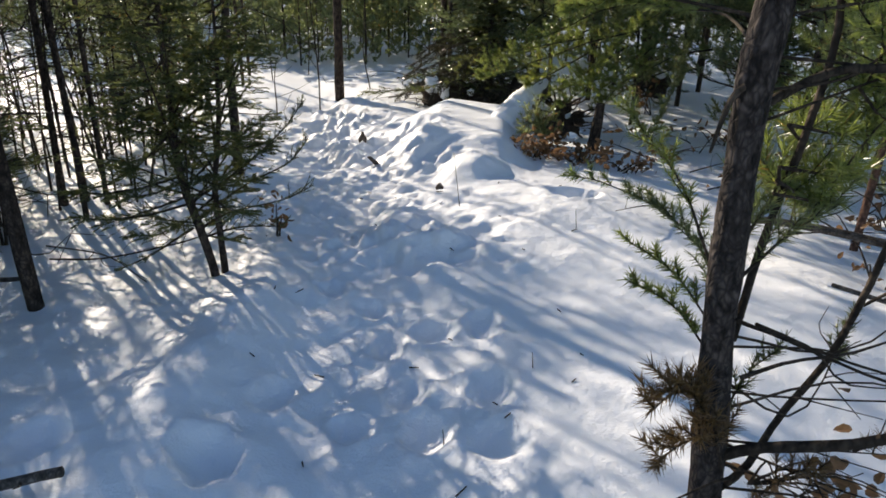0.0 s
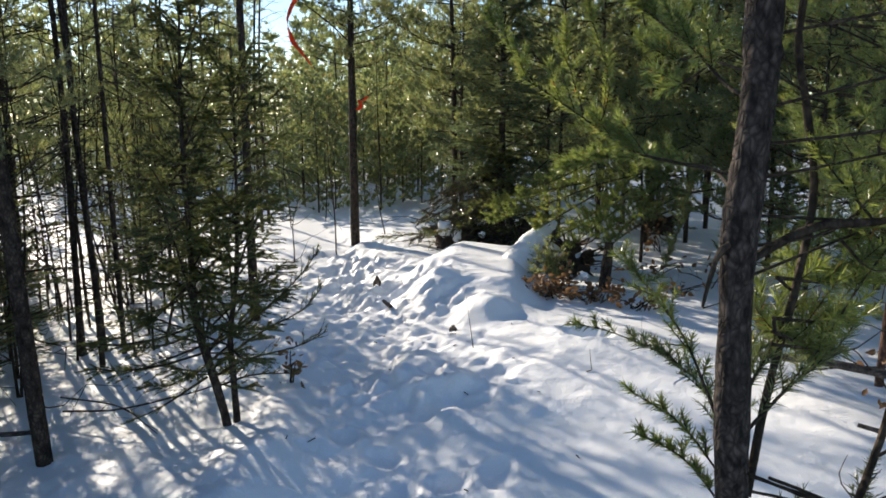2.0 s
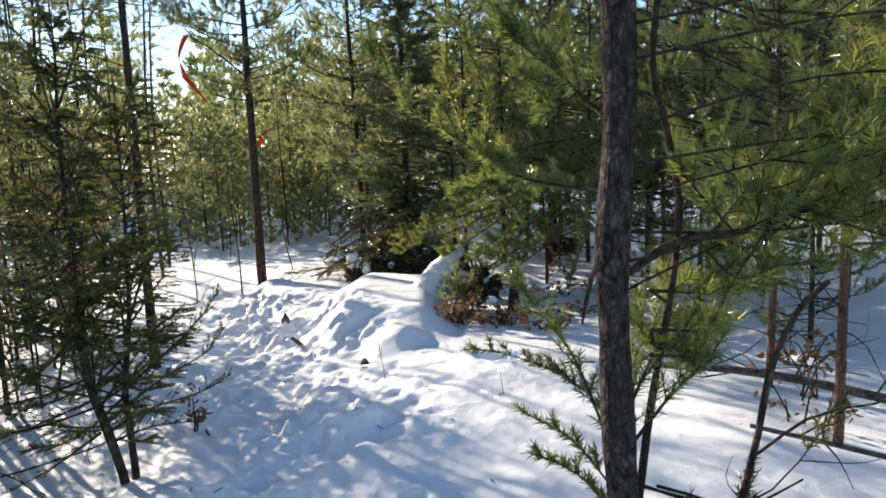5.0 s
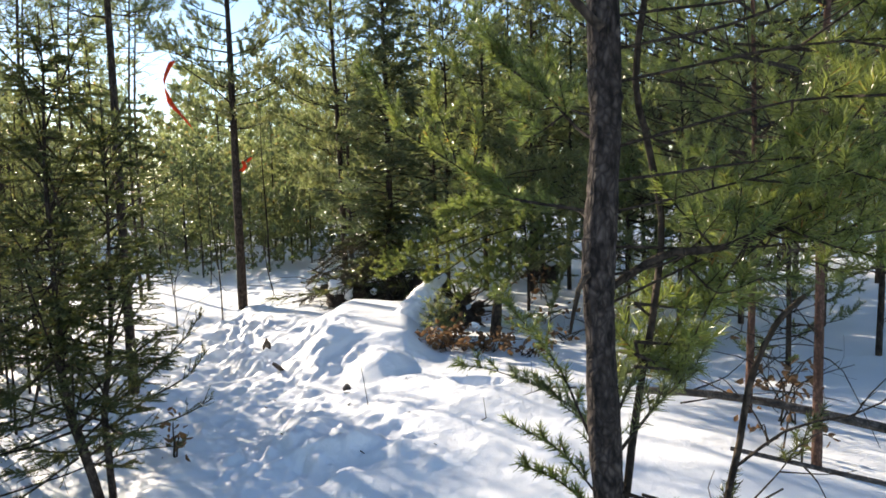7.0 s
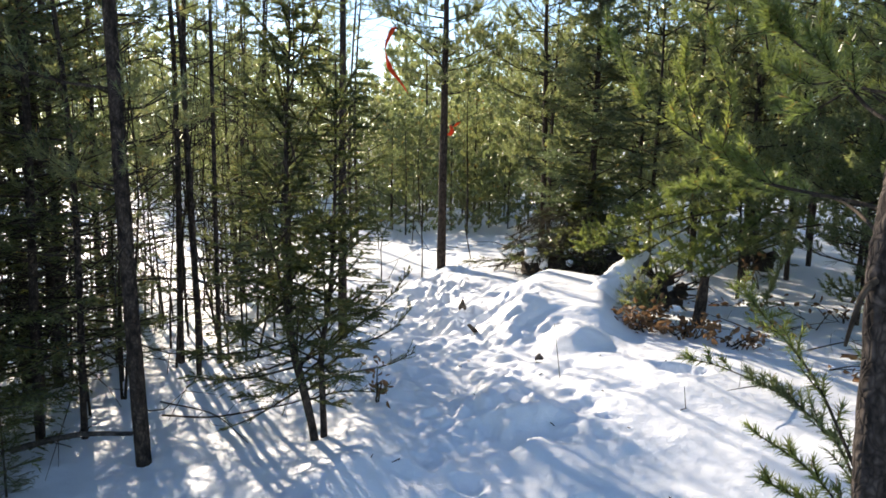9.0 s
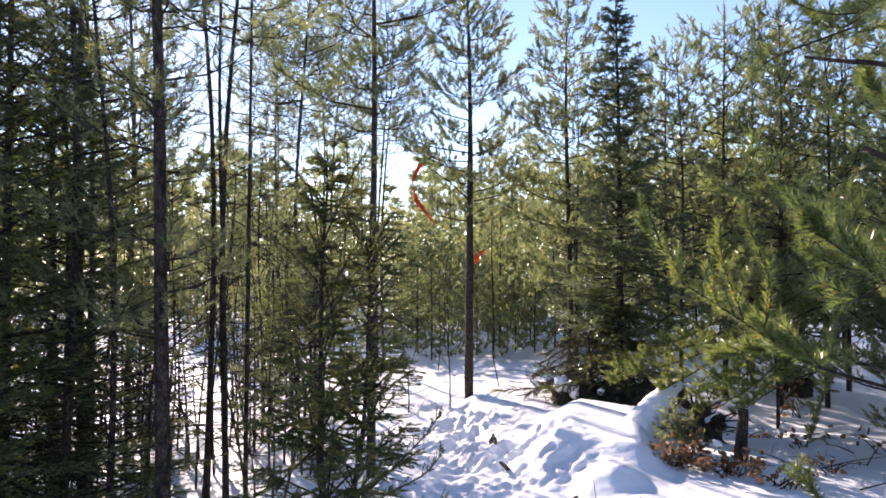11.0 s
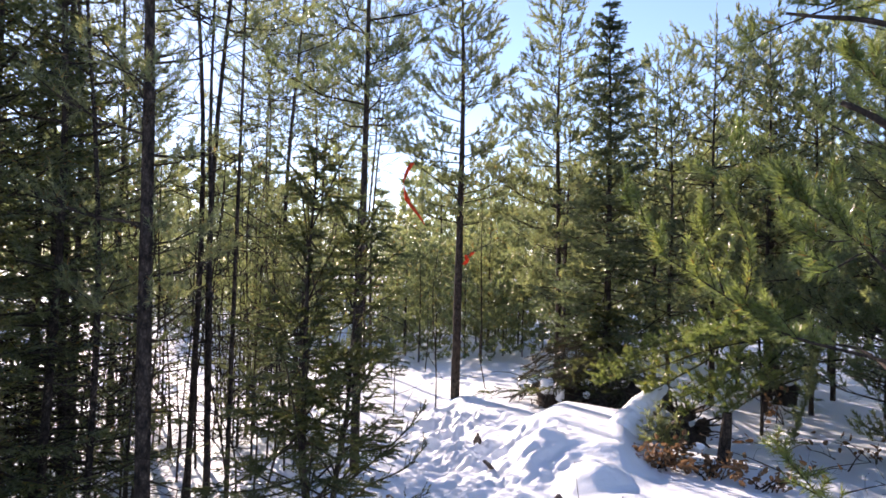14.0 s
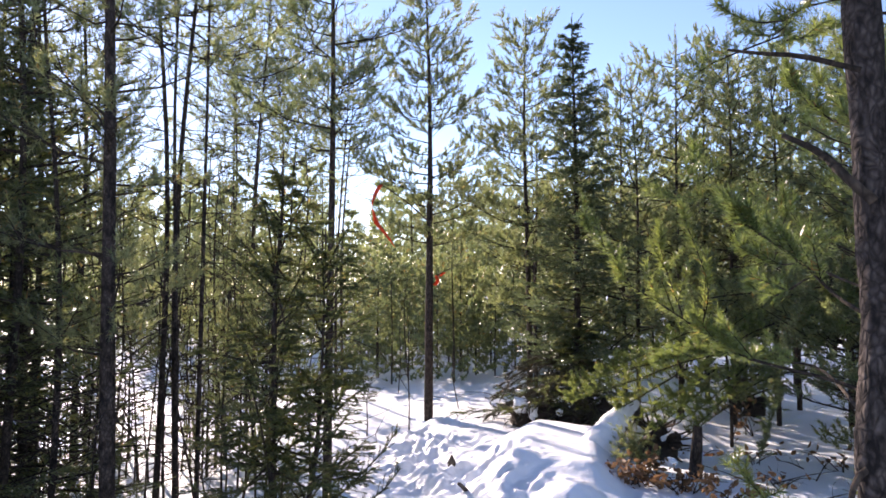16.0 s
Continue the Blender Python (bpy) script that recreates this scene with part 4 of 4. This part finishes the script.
# root mass and stumps
def lump(name, centre, size, mat, seed, rough=0.25, k=3):
    """A rough rounded lump, as one mesh."""
    bm = bmesh.new()
    bmesh.ops.create_icosphere(bm, subdivisions=k, radius=1.0)
    for v in bm.verts:
        d = 1 + rough * noise.noise(v.co * 1.9 + Vector((seed, 0, 0))) + 0.5 * rough * noise.noise(v.co * 5 + Vector((0, seed, 0)))
        v.co = Vector((v.co.x * size[0] * d, v.co.y * size[1] * d, v.co.z * size[2] * d))
    me = bpy.data.meshes.new(name)
    bm.to_mesh(me)
    bm.free()
    me.materials.append(mat)
    me.polygons.foreach_set("use_smooth", [True] * len(me.polygons))
    ob = new(name, me)
    ob.location = centre
    return ob


roots = new("root_plate")
for k, (x, y, z, r) in enumerate(((0.60, 7.5, 0.12, 0.11), (0.74, 7.45, 0.08, 0.09), (0.66, 7.55, 0.26, 0.08), (0.82, 7.5, 0.18, 0.07), (0.52, 7.45, 0.05, 0.09))):
    lump("soil_clod", (x, y, z), (r, r * 0.8, r * 0.9), SOIL_AND_SHADE, 3 + k, 0.9).parent = roots
for k in range(26):
    a = rng.uniform(-0.6, 3.7)
    p = np.array((0.67 + 0.12 * math.cos(a), 7.42, 0.20 + 0.14 * math.sin(a)))
    d = np.array((0.34 * math.cos(a), -0.1 + 0.12 * rng.normal(), 0.30 * math.sin(a))) * rng.uniform(0.5, 1.2)
    rt = Shape()
    rt.tube(curve([p, p + d * 0.5 + 0.05 * rng.normal(size=3), p + d], 6), np.linspace(0.012, 0.003, 6), 5, 0.1)
    part("root", rt, TWIG, roots)
tagged(roots, "dark upturned root plate of a fallen tree", "roots")


# dark lumps and twigs added in place of the shade under the spruce boughs
brush = new("brush_heap")
for k in range(9):
    x, y, r = -0.72 + 0.11 * k, 8.78 + 0.06 * math.sin(k * 2.1), 0.15 + 0.05 * math.sin(k * 1.7)
    lump("soil_clod", (x, y, 0.05 + 0.03 * math.sin(k)), (r, r * 0.7, r * 1.1), SOIL_AND_SHADE, 20 + k, 0.9).parent = brush
for k in range(60):
    p = np.array((rng.uniform(-0.95, 0.25), rng.uniform(8.55, 8.8), rng.uniform(0.0, 0.45)))
    d = np.array((rng.normal() * 0.25 - 0.1, -0.08 + 0.05 * rng.normal(), rng.uniform(-0.18, 0.10)))
    tw = Shape()
    tw.tube(curve([p, p + d * 0.5 + 0.03 * rng.normal(size=3), p + d], 5), np.linspace(0.006, 0.002, 5), 4)
    part("twig", tw, TWIG, brush)
tagged(brush, "dark lumps and twigs standing in for shade under spruce boughs", "brush")


def stump(x, y, r, h, snow=True, mat=None, tilt=0.0):
    root = new("stump")
    w = Shape()
    w.tube([(0, 0, -0.15), (0, 0, 0.05), (tilt * 0.5, 0, h * 0.6), (tilt, 0, h)], (r * 1.25, r * 1.1, r, r * 0.95), 11, 0.08)
    part("wood", w, mat or SOIL_AND_SHADE, root)
    if snow:
        c = lump("snow_cap", (tilt, 0, h + 0.02), (r * 0.95, r * 0.95, 0.05), SNOW, x, 0.15)
        c.parent = root
    root.matrix_basis = pose(x, y, lie(x, y))
    return root


tagged(stump(0.93, 6.85, 0.045, 0.42, False, BARK_PINE, 0.03), "dark broken stump beside the fallen log", "stump")
old_stump = new("stump")
old_stump.matrix_basis = pose(2.05, 10.1, lie(2.05, 10.1))
for k, (x, y, z, r) in enumerate(((0, 0, 0.08, 0.12), (0.06, 0.02, 0.18, 0.09), (-0.07, 0, 0.16, 0.08))):
    lump("wood", (x, y, z), (r, r * 0.9, r * 1.2), SOIL_AND_SHADE, 40 + k, 0.9).parent = old_stump
lump("snow_cap", (0.02, 0, 0.27), (0.07, 0.07, 0.035), SNOW, 44, 0.5).parent = old_stump
tagged(old_stump, "dark rotten stump with a little snow on top", "stump")

# snow clumps on the low spruce boughs
for x, y, z, a, b in ((-0.75, 8.62, 0.27, 0.085, 0.10), (-0.61, 8.60, 0.20, 0.055, 0.09), (-0.30, 8.55, 0.22, 0.04, 0.04), (-0.12, 8.35, 0.05, 0.08, 0.05), (0.72, 6.62, 0.20, 0.05, 0.035)):
    tagged(lump("snow_clump", (x, y, z), (a, a * 0.7, b), SNOW, x * 7, 0.4), "small clump of snow caught on a low spruce bough", "snow clump", "snow clumps")


def spray(name, points, r0, gap, length, out, count, size, width, mat, label, rise=0.1):
    """A needle-covered branch lying by itself."""
    root = new(name)
    pts = curve(points, 12)
    wood, leafy = Shape(), Shape()
    wood.tube(pts, np.linspace(r0, 0.002, 12), 6, 0.05)
    ps, ds, ls = shoot_row(leafy, pts, gap, length, out, count, size, width, rise, 0.05)
    for p, d, ln in zip(ps, ds, ls):
        wood.tube(np.stack((p, p + unit(np.asarray(d)) * ln * 0.9)), (0.0025, 0.001), 3)
    part("stem", wood, TWIG, root)
    tagged(part("needles", leafy, mat, root), kind="stuff")
    return tagged(root, label, "branch")


for pts in ([(-0.2, 8.85, 0.30), (-0.7, 8.7, 0.22), (-1.15, 8.62, 0.20), (-1.5, 8.6, 0.16)], [(-0.1, 8.8, 0.45), (-0.5, 8.5, 0.36), (-0.9, 8.4, 0.22)], [(0.05, 8.7, 0.35), (0.1, 8.35, 0.28), (0.2, 8.1, 0.12)],
            [(-0.15, 8.8, 0.25), (-0.4, 8.45, 0.15), (-0.55, 8.25, 0.05)], [(0.1, 8.8, 0.6), (0.35, 8.4, 0.5), (0.5, 8.1, 0.4)], [(-0.05, 8.8, 0.7), (-0.3, 8.4, 0.62), (-0.45, 8.2, 0.5)]):
    spray("spruce_bough", pts, 0.012, 0.06, 0.26, 0.9, 24, 0.03, 0.010, SPRUCE_SHADE_GREEN, "low dark spruce bough drooping over the snow", 0.0)
# skirt of boughs round the spruce foot, darkened by colour to look shaded
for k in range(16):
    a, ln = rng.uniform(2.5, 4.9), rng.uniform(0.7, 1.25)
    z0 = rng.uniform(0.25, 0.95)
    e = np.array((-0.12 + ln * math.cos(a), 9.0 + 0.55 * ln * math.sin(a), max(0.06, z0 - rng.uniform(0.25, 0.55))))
    spray("spruce_bough", [(-0.12, 9.1, z0), ((e[0] - 0.12) / 2, (e[1] + 9.1) / 2, (z0 + e[2]) / 2 + 0.08), tuple(e)], 0.011, 0.05, 0.24, 0.9, 30, 0.028, 0.010, SPRUCE_DEAD_SHADED, "dead spruce bough drooping to the snow, its shade put into the colour", 0.0)
# the ragged branches of the slender spruce reach over the trail
for pts in ([(-1.38, 3.85, 0.40), (-1.2, 4.1, 0.52), (-1.05, 4.35, 0.68), (-0.96, 4.45, 0.82)], [(-1.36, 3.85, 0.30), (-1.2, 4.1, 0.42), (-1.02, 4.3, 0.50), (-0.93, 4.4, 0.62)], [(-1.36, 3.85, 0.25), (-1.25, 4.0, 0.30), (-1.02, 4.2, 0.32), (-0.88, 4.3, 0.38)],
            [(-1.36, 3.85, 0.2), (-1.2, 4.0, 0.22), (-1.0, 4.15, 0.18)], [(-1.36, 3.8, 0.28), (-1.55, 3.7, 0.16), (-1.72, 3.65, 0.08)], [(-1.36, 3.8, 0.45), (-1.6, 3.75, 0.36), (-1.8, 3.7, 0.30)]):
    spray("spruce_bough", pts, 0.007, 0.05, 0.13, 0.85, 22, 0.017, 0.0045, SPRUCE_SHADE_GREEN, "ragged spruce bough with upturned twigs above the trail", 0.5)


for x, y, h, reach in ((-0.15, 9.05, 1.3, 0.6),):
    tagged(place(spruce(h, 0.04, reach, 0.02, 22, 0.035, 0.011, 0.12, 0.09, 5, 1.2, 0.6), x, y, 50), "low dense dark spruce behind a snow drift", "tree", "forest spruces")


# low pines round the log
def bush(x, y, h, reach, turn=0.0, label="small bushy pine with upright light green shoots"):
    return tagged(place(pine(h, 0.3 * h, reach, 0.02, 26, 0.045, 0.008, PINE_FAR, dead=0, every=1.4, whorl=0.2, name="pine_bush"), x, y, turn), label, "tree", "low pines")


for pts in ([(1.35, 7.75, 1.0), (0.9, 7.45, 0.92), (0.45, 7.15, 0.78), (0.05, 7.05, 0.66), (-0.12, 7.0, 0.60)], [(1.35, 7.7, 1.25), (0.95, 7.4, 1.2), (0.55, 7.15, 1.02), (0.25, 7.0, 0.92)],
            [(0.9, 7.8, 1.0), (0.5, 7.5, 0.86), (0.1, 7.35, 0.76), (-0.10, 7.3, 0.70)], [(1.6, 7.6, 1.0), (1.35, 7.2, 0.86), (1.05, 6.95, 0.64), (0.85, 6.85, 0.52)], [(1.4, 7.8, 1.5), (1.0, 7.5, 1.48), (0.6, 7.2, 1.36)], [(1.7, 7.4, 1.3), (1.4, 7.1, 1.2), (1.1, 6.9, 1.0)],
            [(1.2, 7.3, 0.9), (0.9, 7.0, 0.75), (0.65, 6.9, 0.6)], [(0.8, 7.4, 0.95), (0.45, 7.15, 0.90), (0.15, 7.0, 0.84)], [(0.95, 7.5, 0.86), (0.65, 7.32, 0.70), (0.40, 7.22, 0.56), (0.30, 7.18, 0.52)], [(1.0, 7.45, 0.62), (0.7, 7.3, 0.52), (0.50, 7.2, 0.42)],
            [(1.1, 7.4, 0.7), (0.85, 7.15, 0.55), (0.62, 7.0, 0.38)], [(1.4, 7.3, 0.8), (1.15, 7.0, 0.62), (0.95, 6.9, 0.44)]):
    spray("pine_bough", pts, 0.010, 0.055, 0.20, 0.5, 60, 0.034, 0.0075, PINE_GREEN, "sunlit pine bough with upright shoots above a log", 1.7)
for k in range(18):
    x0, z0 = rng.uniform(1.2, 2.9), rng.uniform(0.6, 1.7)
    ln, a = rng.uniform(0.7, 1.2), rng.uniform(3.5, 4.5)
    p = np.array((x0, rng.uniform(7.3, 8.3), z0))
    d = np.array((math.cos(a), math.sin(a), -rng.uniform(0.1, 0.45))) * ln
    spray("pine_bough", [tuple(p), tuple(p + d * 0.5 + (0, 0, 0.06)), tuple(p + d)], 0.010, 0.055, 0.17, 0.6, 50, 0.034, 0.0070, PINE_FAR if k % 3 else PINE_GREEN, "sunlit pine bough with upright shoots over the snow", 1.5)
spray("pine_bough", [(0.62, 7.0, 0.30), (0.48, 6.8, 0.26), (0.30, 6.62, 0.20)], 0.006, 0.06, 0.12, 0.6, 40, 0.034, 0.006, PINE_FAR, "low pine bough hanging beside a log", 0.9)
bush(0.46, 6.85, 0.30, 0.17, 60)
bush(2.3, 7.3, 1.9, 0.8, 200)
bush(1.5, 8.5, 1.8, 0.75, 20)


# ---- dry leaves ----
LEAF_SHAPE = Shape()
LEAF_SHAPE.add([(0, 0, 0), (0.022, 0.012, 0.008), (0.026, 0.045, 0.012), (0.012, 0.075, 0.002), (0, 0.095, -0.012), (-0.012, 0.075, 0.004), (-0.028, 0.043, 0.010), (-0.020, 0.012, 0.010), (0, 0.045, -0.006)],
               [(0, 1, 8), (1, 2, 8), (2, 3, 8), (3, 4, 8), (4, 5, 8), (5, 6, 8), (6, 7, 8), (7, 0, 8)])
LEAF_MESH = LEAF_SHAPE.mesh("leaf", LEAF)


def leaf(parent, p, scale):
    ob = new("leaf", LEAF_MESH)
    ob.parent = parent
    ob.matrix_basis = pose(*p, *rng.uniform(0, 360, 3)) @ Matrix.Diagonal((scale, scale, scale, 1))


def leafy_shrub(x, y, wide, deep, high, stems, leaves, label, scale=1.0):
    root = new("leafy_shrub")
    z = lie(x, y)
    for k in range(stems):
        a = rng.uniform(-1, 1)
        p0 = np.array((x + 0.2 * wide * rng.normal(), y + 0.2 * deep * rng.normal(), z - 0.03))
        p1 = np.array((x + wide * a, y + deep * rng.uniform(-1, 1), z + high * rng.uniform(0.3, 1.0)))
        pts = curve([p0, (p0 + p1) / 2 + (0, 0, 0.35 * high), p1], 8)
        st = Shape()
        st.tube(pts, np.linspace(0.006, 0.002, 8), 5)
        part("stem", st, TWIG, root)
        for _ in range(leaves):
            q = pts[rng.integers(2, 8)] + 0.04 * rng.normal(size=3)
            leaf(root, q, scale * rng.uniform(0.6, 1.15))
    return tagged(root, label, "shrub", "shrubs with dry leaves")


BROWN = "low shrub with dry brown leaves bent over the snow"
leafy_shrub(0.42, 6.45, 0.28, 0.2, 0.20, 12, 12, BROWN, 0.72)
leafy_shrub(0.80, 6.40, 0.35, 0.2, 0.16, 14, 10, BROWN, 0.66)
leafy_shrub(1.10, 6.15, 0.30, 0.2, 0.14, 10, 7, BROWN, 0.6)
leafy_shrub(2.35, 4.45, 0.35, 0.3, 0.4, 6, 7, BROWN, 0.7)
leafy_shrub(2.1, 4.0, 0.3, 0.25, 0.25, 4, 5, BROWN, 0.6)
leafy_shrub(0.80, 1.95, 0.16, 0.15, 0.45, 5, 5, "dry brown leaves and twigs at the foot of a pine", 0.45)
for k in range(8):
    tip = np.array((0.70 + 0.035 * k, 1.70 + 0.03 * math.sin(k * 2), 0.70 + 0.04 * math.cos(k * 3)))
    bough([(0.63, 1.63, 0.78), tuple((tip + (0.63, 1.63, 0.86)) / 2), tuple(tip)], 0.003, 0.0012, 7)
    for _ in range(9):
        leaf(near, tuple(tip + (0.035, 0.035, 0.05) * rng.normal(size=3)), rng.uniform(0.24, 0.42))
leafy_shrub(-1.15, 4.40, 0.05, 0.05, 0.22, 3, 9, "bunch of dry brown leaves hanging beside a spruce", 0.6)
leafy_shrub(1.75, 8.9, 0.5, 0.4, 0.3, 5, 5, BROWN)
for x, y in ((1.55, 6.7), (1.95, 5.6), (2.35, 6.3), (1.5, 7.5), (2.7, 5.2), (1.2, 8.1), (2.2, 7.4)):
    leafy_shrub(x, y, 0.35, 0.25, 0.14, 5, 4, "sparse dry leaves and thin stems lying on snow", 0.75)

# ---- fallen wood, twigs in the snow ----
def stick(name, points, r0, r1, label, mat=None, forks=0, fork=0.15, category="branch"):
    root = new(name)
    pts = curve(points, 14)
    w = Shape()
    w.tube(pts, np.linspace(r0, r1, 14), 8, 0.06)
    part("stem", w, mat or BARK_GREY, root, smooth=True)
    for _ in range(forks):
        p = pts[rng.integers(2, 12)]
        d = unit(unit(pts[-1] - pts[0]) * 0.6 + rng.normal(size=3) * 0.6 + (0, 0, 0.25)) * fork * rng.uniform(0.5, 1.4)
        f = Shape()
        f.tube(curve([p, p + d * 0.5 + 0.02 * rng.normal(size=3), p + d], 5), np.linspace(min(r1 * 0.8, 0.005), min(r1 * 0.3, 0.002), 5), 4)
        part("twig", f, mat or TWIG, root)
    return tagged(root, label, category)


def on(points, up=0.02):
    return [(x, y, lie(x, y) + up + dz) for x, y, dz in points]


stick("fallen_branch", on([(-1.95, 2.08, 0), (-1.5, 2.16, 0.02), (-1.1, 2.27, 0.03)]), 0.021, 0.017, "short broken grey branch lying on the snow", forks=4, fork=0.04)
stick("fallen_branch", on([(-2.75, 3.35, 0.05), (-2.5, 3.5, 0.10), (-2.32, 3.72, 0.03)]), 0.018, 0.012, "bent grey branch lying in the snow", forks=3)
stick("fallen_tree", on([(1.45, 4.35, 0.2), (1.95, 4.05, 0.22), (2.6, 3.65, 0.18), (3.4, 3.2, 0.12)]), 0.020, 0.028, "long thin fallen stem with bare side twigs", forks=14, fork=0.4, category="fallen stem")
stick("fallen_tree", on([(1.5, 3.3, 0.25), (2.0, 3.0, 0.22), (2.7, 2.6, 0.2)]), 0.009, 0.012, "thin bare branch hanging over the snow", forks=9, fork=0.35)
stick("dead_twig", on([(-2.3, 3.95, 0.05), (-1.9, 3.85, 0.10), (-1.5, 3.85, 0.16), (-1.36, 3.82, 0.2)]), 0.006, 0.003, "long thin dead twig arching over the snow", TWIG, 5, 0.2)
stick("dead_twig", on([(-2.5, 4.2, 0.02), (-2.0, 4.0, 0.05), (-1.6, 3.7, 0.01)]), 0.005, 0.002, "long thin dead twig lying on the snow", TWIG, 5, 0.2)
for x, y, h in ((0.36, 3.09, 0.07), (-0.10, 4.98, 0.36), (0.05, 2.67, 0.06), (0.62, 4.5, 0.12)):
    z = lie(x, y)
    stick("snow_twig", [(x, y, z - 0.04), (x - 0.15 * h, y, z + h)], 0.0030, 0.0014, "thin bare twig sticking out of the snow", TWIG)
for k in range(16):
    x, y, a, ln = rng.uniform(1.0, 3.0), rng.uniform(4.8, 8.2), rng.uniform(0, 6.3), rng.uniform(0.25, 0.7)
    stick("dead_twig", on([(x, y, 0.0), (x + 0.5 * ln * math.cos(a), y + 0.5 * ln * math.sin(a), 0.06), (x + ln * math.cos(a), y + ln * math.sin(a), 0.09)], 0.01), 0.006, 0.002, "thin dead twig lying on the snow", TWIG, 3, 0.2)
for k in range(26):
    x, y = rng.uniform(-1.0, 0.7), rng.uniform(2.3, 5.5)
    a, ln = rng.uniform(0, 6.3), rng.uniform(0.015, 0.05)
    z = lie(x, y) + 0.003
    stick("twig_scrap", [(x, y, z), (x + ln * math.cos(a), y + ln * math.sin(a), lie(x + ln * math.cos(a), y + ln * math.sin(a)) + 0.006)], 0.003, 0.002, "tiny scrap of dark twig on the snow", TWIG)
def bark_chip(x, y, h, wide, turn, lean):
    """A torn, slightly curled plate of bark stuck in the snow."""
    k, m = 7, 4
    rows = []
    for side in (1, -1):
        for i in range(k):
            f = i / (k - 1)
            for j in range(m):
                g = j / (m - 1) * 2 - 1
                edge = 1 - 0.65 * f ** 2 + 0.15 * math.sin(9 * f + 3 * g)
                rows.append((g * wide * 0.5 * edge, side * 0.004 + 0.25 * wide * g * g + 0.02 * f, h * f * (1 - 0.12 * abs(g)) - 0.03))
    n = k * m
    quads = []
    for i in range(k - 1):
        for j in range(m - 1):
            c = (i * m + j, i * m + j + 1, (i + 1) * m + j + 1, (i + 1) * m + j)
            quads += [c, tuple(v + n for v in c[::-1])]
    rim = [j for j in range(m)] + [i * m + m - 1 for i in range(1, k)] + [(k - 1) * m + j for j in range(m - 2, -1, -1)] + [i * m for i in range(k - 2, 0, -1)]
    quads += [(rim[q - 1], rim[q], rim[q] + n, rim[q - 1] + n) for q in range(len(rim))]
    sh = Shape()
    sh.add(rows, quads)
    ob = new("bark_scrap", sh.mesh("bark_scrap", BARK_GREY))
    ob.matrix_basis = pose(x, y, lie(x, y), lean, 0, turn)
    return tagged(ob, "torn piece of brown bark sticking out of the snow", "bark", "bark scraps")


bark_chip(-1.17, 6.85, 0.15, 0.08, 20, 12)
bark_chip(-0.90, 6.1, 0.15, 0.07, -35, 55)
bark_chip(-0.28, 5.35, 0.07, 0.06, 10, 20)

# ---- flagging tape ----
def tape(points, wide, twist, label):
    pts = curve(points, 26)
    a = np.linspace(0, twist, 26)
    side = np.stack((np.cos(a), 0.8 * np.sin(a), 0.25 * np.sin(2 * a)), axis=1) * wide / 2
    v = np.concatenate((pts - side, pts + side))
    sh = Shape()
    sh.add(v, [(i, i + 1, 27 + i, 26 + i) for i in range(25)])
    ob = new("flagging_tape", sh.mesh("flagging_tape", TAPE, True))
    so = ob.modifiers.new("thickness", "SOLIDIFY")
    so.thickness = 0.001
    return tagged(ob, label, "ribbon", "flagging tapes")


tape([(-2.24, 7.99, 2.79), (-2.29, 7.98, 2.70), (-2.33, 7.96, 2.56), (-2.30, 7.97, 2.42), (-2.27, 7.98, 2.34), (-2.16, 8.0, 2.20), (-2.08, 8.02, 2.08)], 0.06, 5.0, "orange-red flagging tape hanging from a pine branch")
tape([(-1.84, 9.44, 1.83), (-1.90, 9.43, 1.77), (-1.95, 9.42, 1.79), (-1.92, 9.42, 1.72), (-1.97, 9.42, 1.66)], 0.055, 4.0, "small orange-red flagging tape tied to a twig")
stick("tape_branch", [(-2.05, 9.45, 2.50), (-2.14, 8.9, 2.66), (-2.22, 8.3, 2.77), (-2.24, 7.96, 2.80)], 0.010, 0.004, "thin pine branch that carries a tape", TWIG, 6, 0.25)
stick("tape_branch", [(-2.05, 9.45, 1.70), (-1.96, 9.45, 1.77), (-1.84, 9.44, 1.84), (-1.6, 9.4, 1.95)], 0.007, 0.003, "thin twig that carries a tape", TWIG, 3, 0.2)
